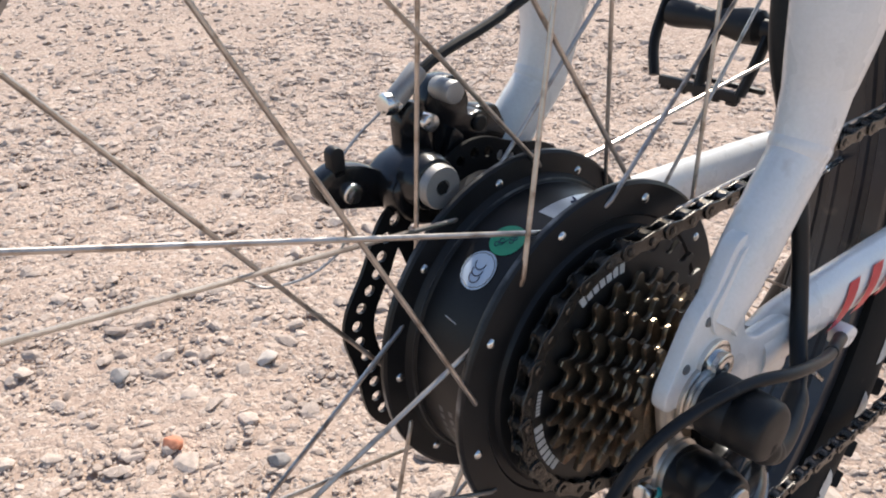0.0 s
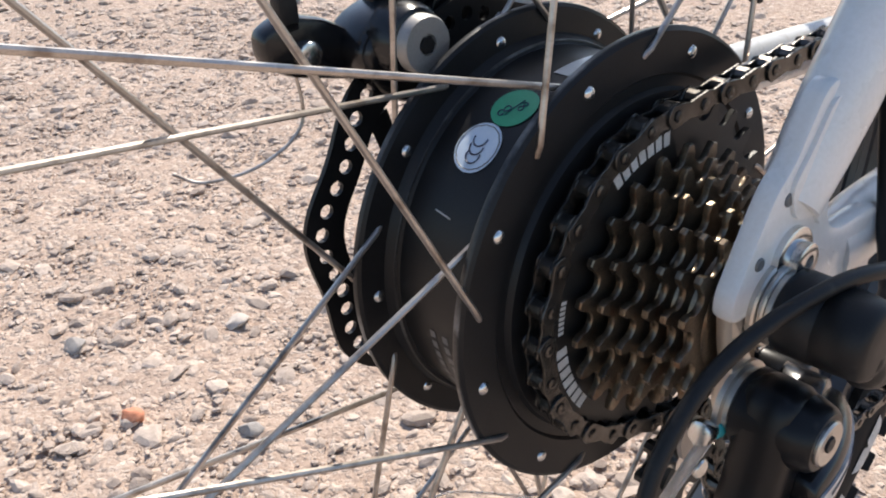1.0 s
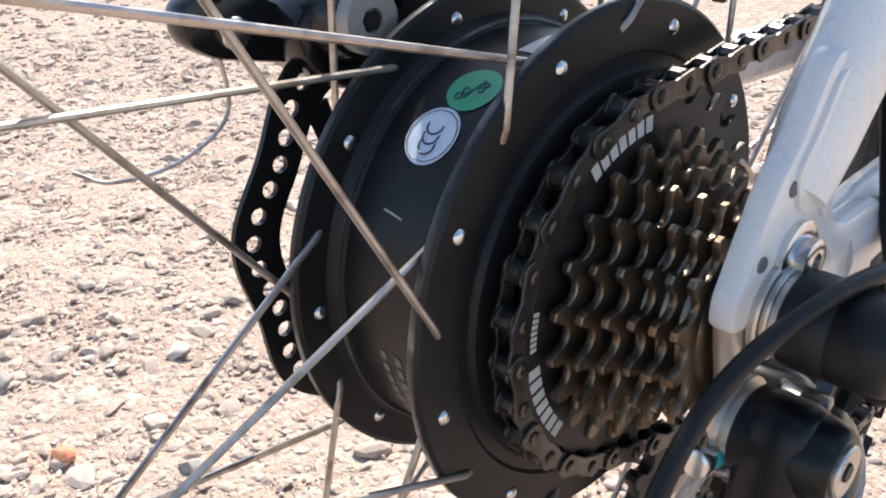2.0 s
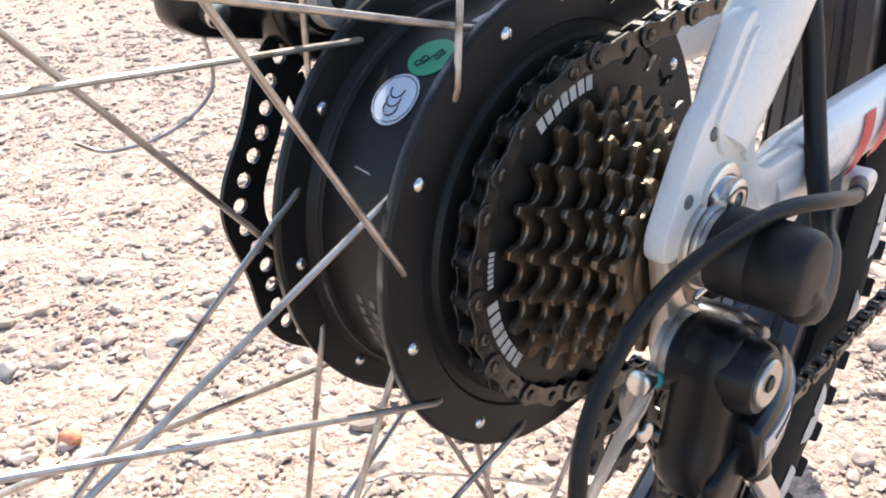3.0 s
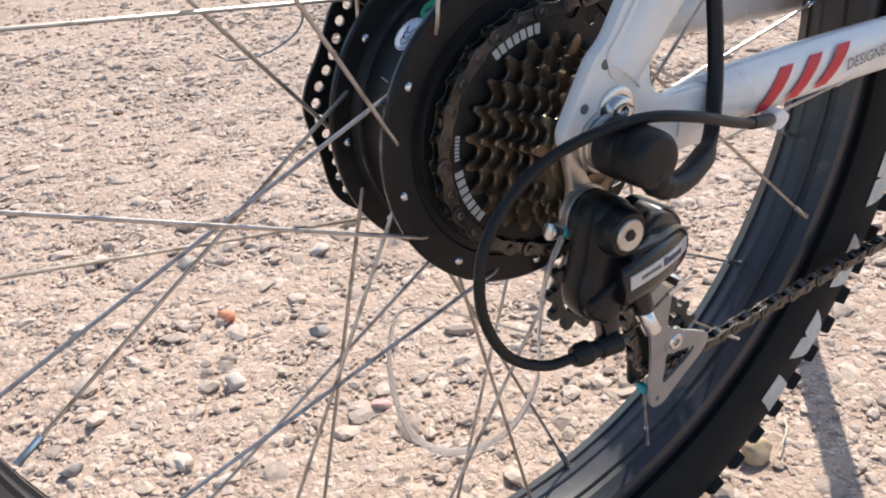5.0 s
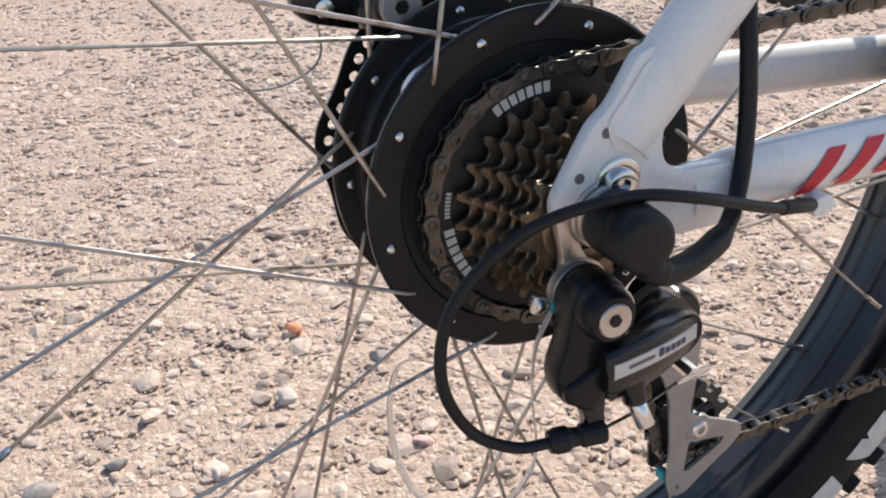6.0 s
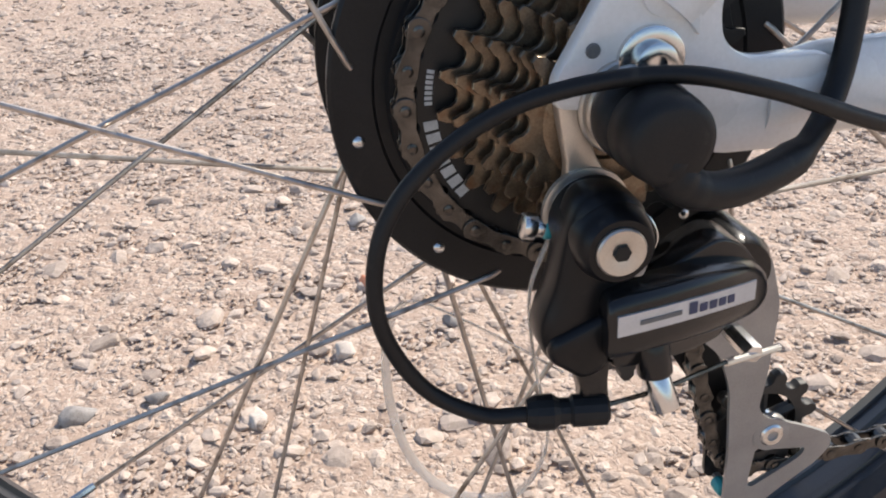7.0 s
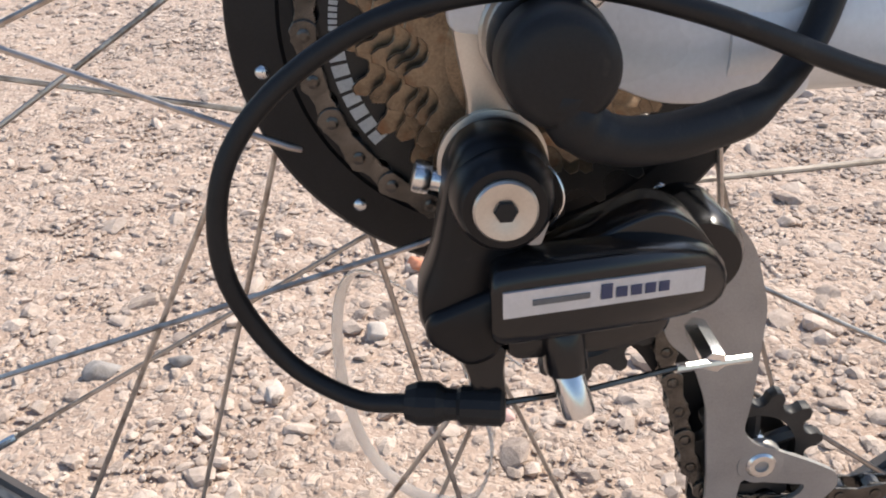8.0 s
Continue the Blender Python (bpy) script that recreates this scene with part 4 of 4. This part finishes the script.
for c, x in ((GUIDE, 0.0345), (TENSION, 0.0340)):
    bm = gear(11, 0, 0.0050, 0.0150, phase=8, tip=0.0022, roller=0.0037)
    bmesh.ops.translate(bm, verts=list(bm.verts), vec=(x, c.x, c.y))
    wheel = part("jockey_wheel", bm, PULLEY, cage, "toothed black plastic jockey wheel")
    part("pulley_hub", lathe([(x - 0.0042, 0.0040), (x - 0.0042, 0.0064), (x + 0.0042, 0.0064), (x + 0.0042, 0.0040)], 24, centre=(c.x, c.y)), CHROME, wheel)
    for k in range(5):
        a = 72 * k + 20
        p, q = polar(0.0060, a), polar(0.0155, a)
        part("pulley_spoke", tube([(x, c.x + p[0], c.y + p[1]), (x, c.x + q[0], c.y + q[1])], 0.0026, 6), PULLEY, wheel)
part("guide_link", plate(rounded([(0.004, -0.058), (0.014, -0.061), (0.020, -0.070), (0.016, -0.077), (0.009, -0.080), (0.002, -0.074), (0.000, -0.064)], 0.003, 3), 0.0480, 0.0500, 0.0, [(0.010, -0.069, 0.0025)]), CAGE, cage, "grey guide pulley tab")
part("guide_screw", disc(0.0500, 0.0140, -0.0690, 0.0026, 0.0518, 14), CHROME, cage)
part("guide_bolt", disc(0.0442, GUIDE.x, GUIDE.y, 0.0042, 0.0465, 20), CHROME, cage)

# gear cable housing loop
housing = part("gear_cable", tube(spline([(0.0958, -0.0350, -0.0795), (0.0921, -0.0483, -0.0795), (0.0888, -0.0647, -0.0686), (0.0894, -0.0755, -0.0454), (0.0880, -0.0749, -0.0238), (0.0862, -0.0662, -0.0070), (0.0860, -0.0485, 0.0077), (0.0895, -0.0270, 0.0174), (0.0960, 0.0030, 0.0213), (0.1000, 0.0305, 0.0154), (0.0914, 0.0718, -0.0020), (0.0803, 0.1056, -0.0130)]), 0.0025, 12), BLACK_RUBBER, bike, "black gear cable housing in a wide loop")
part("ferrule", bar((0.0890, 0.0800, -0.0050), (0.0806, 0.1046, -0.0127), 0.0032, 12), BLACK_RUBBER, housing)

# disc brake caliper
cal = part("brake_caliper", plate(rounded([(-0.050, 0.062), (-0.054, 0.074), (-0.046, 0.082), (-0.034, 0.086), (-0.024, 0.082), (-0.020, 0.074), (-0.020, 0.062), (-0.024, 0.050), (-0.040, 0.053)], 0.007), -0.0680, -0.0420, 0.0040), BLACK_GLOSS, bike, "black mechanical disc brake caliper", sharp=50)
part("pad_adjuster", lathe([(-0.0430, 0.0096), (-0.0310, 0.0096), (-0.0298, 0.0090), (-0.0298, 0.0036), (-0.0310, 0.0030), (-0.0310, 0.0001)], 32, centre=(-0.0365, 0.0750)), CAGE, cal, "round grey pad adjuster")
part("adjuster_socket", disc(-0.0312, -0.0365, 0.0750, 0.0030, -0.0296, 6, 0.0002), BLACK_ALLOY, cal, "dark hex socket")
part("piston_housing", lathe([(-0.0460, 0.0130), (-0.0380, 0.0124), (-0.0352, 0.0112), (-0.0345, 0.0100), (-0.0345, 0.0090)], 32, centre=(-0.0365, 0.0750)), BLACK_GLOSS, cal)
part("caliper_arm", plate(rounded([(-0.044, 0.060), (-0.072, 0.068), (-0.080, 0.074), (-0.080, 0.084), (-0.070, 0.088), (-0.056, 0.084), (-0.044, 0.076)], 0.004), -0.0660, -0.0560, 0.0022), BLACK_GLOSS, cal, "black actuating arm")
part("arm_clip", plate(rounded([(-0.073, 0.082), (-0.066, 0.082), (-0.066, 0.094), (-0.070, 0.096), (-0.073, 0.094)], 0.002), -0.0620, -0.0560, 0.001), BLACK_RUBBER, cal)
part("anchor_bolt", bar((-0.0600, -0.0655, 0.0745), (-0.0530, -0.0655, 0.0745), 0.0048, 14), CHROME, cal, "bright cable anchor bolt")
part("caliper_tower", plate(rounded([(-0.036, 0.066), (-0.037, 0.098), (-0.031, 0.105), (-0.023, 0.103), (-0.021, 0.090), (-0.018, 0.072)], 0.004), -0.0650, -0.0560, 0.0025), BLACK_GLOSS, cal, "black upright bracket")
part("caliper_bracket", plate(rounded([(-0.016, 0.060), (-0.016, 0.088), (-0.020, 0.100), (-0.014, 0.110), (-0.002, 0.110), (0.006, 0.098), (0.004, 0.088), (0.013, 0.090), (0.018, 0.082), (0.010, 0.066)], 0.004), -0.0710, -0.0600, 0.0025), BLACK_GLOSS, cal, "black mounting bracket")
part("bracket_rib", plate(rounded([(-0.014, 0.074), (-0.008, 0.088), (-0.002, 0.082), (-0.004, 0.066)], 0.003), -0.0610, -0.0555, 0.002), BLACK_GLOSS, cal)
part("bracket_bolt", disc(-0.0605, 0.0105, 0.0835, 0.0038, -0.0580, 16), BLACK_RUBBER, cal)
part("tower_bolt", bar((-0.0620, -0.0120, 0.1060), (-0.0480, -0.0120, 0.1060), 0.0052, 16), CAGE, cal, "grey bracket bolt")
part("cable_barrel", bar((-0.0600, -0.0380, 0.1050), (-0.0600, -0.0220, 0.1170), 0.0048, 16), CAGE, cal, "ribbed silver cable barrel")
part("cable_barrel", bar((-0.0600, -0.0430, 0.1060), (-0.0600, -0.0350, 0.1050), 0.0050, 14), CHROME, cal)
part("tower_bolt", bar((-0.0560, -0.0260, 0.0960), (-0.0480, -0.0260, 0.0960), 0.0042, 14), CHROME, cal)
part("brake_wire", tube(spline([(-0.060, -0.0440, 0.1030), (-0.060, -0.0580, 0.0950), (-0.060, -0.0700, 0.0840), (-0.060, -0.0690, 0.0720), (-0.058, -0.0700, 0.0520), (-0.060, -0.0860, 0.0420), (-0.066, -0.1040, 0.0400), (-0.072, -0.1120, 0.0440)]), 0.0006, 6), SPOKE, cal, "thin bare brake wire with a bent tail")
part("brake_cable", tube(spline([(-0.060, -0.0250, 0.1140), (-0.060, -0.0080, 0.1210), (-0.062, 0.0300, 0.1300), (-0.066, 0.0750, 0.1480), (-0.070, 0.1300, 0.2000), (-0.070, 0.20, 0.30)]), 0.0025, 10), BLACK_RUBBER, cal, "black brake cable housing")
part("adapter", plate(rounded([(-0.010, 0.060), (0.012, 0.090), (0.026, 0.088), (0.034, 0.070), (0.020, 0.056)], 0.004), -0.0740, -0.0640, 0.002), BLACK_GLOSS, cal)

# left pedal, ahead of the wheel
ped = part("pedal", tube([(-0.094, 0.318, 0.056), (-0.106, 0.318, 0.056), (-0.110, 0.318, 0.056), (-0.120, 0.318, 0.056), (-0.150, 0.318, 0.056), (-0.176, 0.318, 0.056), (-0.186, 0.318, 0.056)], [0.007, 0.0075, 0.0125, 0.0130, 0.0075, 0.0105, 0.0100], 18), BLACK_RUBBER, bike, "black cage pedal with toothed edges")
for y, z, lift in ((0.298, 0.010, -1), (0.340, 0.104, 1)):
    part("pedal_rail", plate(rounded([(y - 0.0025, z - 0.004), (y + 0.0025, z - 0.004), (y + 0.0025, z + 0.004), (y - 0.0025, z + 0.004)], 0.0012, 2), -0.178, -0.108, 0.0008), BLACK_RUBBER, ped)
    part("pedal_rail", plate(rounded([(y + 0.010, z + 0.002), (y + 0.014, z + 0.002), (y + 0.014, z + 0.006), (y + 0.010, z + 0.006)], 0.001, 2), -0.160, -0.096, 0.0006), BLACK_RUBBER, ped)
    for k in range(5):
        x = -0.114 - 0.0145 * k
        part("pedal_tooth", plate([(y - 0.003, z + 0.003 * lift), (y + 0.003, z + 0.003 * lift), (y + 0.002, z + 0.0065 * lift), (y - 0.002, z + 0.0065 * lift)], x - 0.004, x + 0.004, 0.0006), BLACK_RUBBER, ped)
for x, bow in ((-0.108, 0.006), (-0.143, 0.0), (-0.184, -0.010)):
    part("pedal_arm", tube(spline([(x, 0.298, 0.012), (x + bow * 0.8, 0.306, 0.034), (x + bow, 0.318, 0.056), (x + bow * 0.8, 0.330, 0.080), (x, 0.340, 0.102)], 5), 0.0052, 10, flat=0.7), BLACK_RUBBER, ped)
part("crank_arm", tube([(-0.094, 0.318, 0.056), (-0.092, 0.38, 0.028), (-0.090, 0.47, -0.010)], [0.011, 0.010, 0.013], 12, flat=0.6), BLACK_ALLOY, bike, "black crank arm")

# kickstand on the left side
part("kickstand", tube([(-0.058, 0.442, -0.030), (-0.066, 0.446, -0.048), (-0.115, 0.466, -0.155), (-0.185, 0.495, -0.318), (-0.190, 0.500, -0.3565)], [0.013, 0.012, 0.012, 0.011, 0.015], 12), BLACK_ALLOY, bike, "black kickstand leg")

# clear cable tie hanging in a loop by the spokes
loop = spline([(0.0735, -0.0210, -0.0330), (0.0660, -0.0250, -0.0550), (0.0520, -0.0200, -0.0900), (0.0280, -0.0080, -0.1500), (0.0020, -0.0150, -0.1980), (-0.0200, -0.0380, -0.2130), (-0.0300, -0.0560, -0.1980), (-0.0320, -0.0645, -0.1650), (-0.0300, -0.0640, -0.1280), (-0.0260, -0.0540, -0.1060), (-0.0120, -0.0300, -0.1120), (0.0100, 0.0050, -0.1300)])
tie = part("cable_tie", tube(loop, 0.0024, 8, flat=0.25, up=(0.3, 1, 0)), STRAP, None, "clear plastic cable tie hanging in a loose loop")
tagged(tie, category="cable tie")

# ---- small things on the ground ----
loose_stone(-0.497, -0.036, 0.015, RED_STONE, "brick-red rounded stone lying on gravel", 41, 0.62)
loose_stone(-0.405, 0.033, 0.014, GREY_STONE, "small dark grey stone on gravel", 42, 0.6, 20)
loose_stone(-0.376, -0.071, 0.015, PALE_STONE, "pale rounded stone on gravel", 43, 0.6, 60)
loose_stone(-0.648, -0.026, 0.019, GREY_STONE, "blue-grey flattish stone on gravel", 44, 0.38, 10)
loose_stone(-0.351, -0.232, 0.013, GREY_STONE, "small grey stone on gravel", 45, 0.6, 80)
loose_stone(-0.347, -0.295, 0.018, GREY_STONE, "grey stone on gravel", 46, 0.5, 130)
loose_stone(-0.003, 0.226, 0.016, TAN_STONE, "yellowish tan stone beside the tyre", 47, 0.7, 50)
loose_stone(-0.252, 0.024, 0.013, PINK_STONE, "pinkish angular stone on gravel", 48, 0.6, 30)
loose_stone(-0.300, -0.150, 0.011, PALE_STONE, "pale pebble on gravel", 49, 0.6, 15)
loose_stone(-0.560, 0.110, 0.016, PALE_STONE, "pale flattish stone on gravel", 50, 0.5, 75)

stem = part("dry_straw", tube(spline([(-0.013, 0.273, -0.3505), (-0.002, 0.262, -0.3470), (0.006, 0.248, -0.3475), (0.009, 0.236, -0.3520)]), 0.0007, 6), STRAW, None, "thin dry straw stem lying on gravel")
tagged(stem, category="straw")
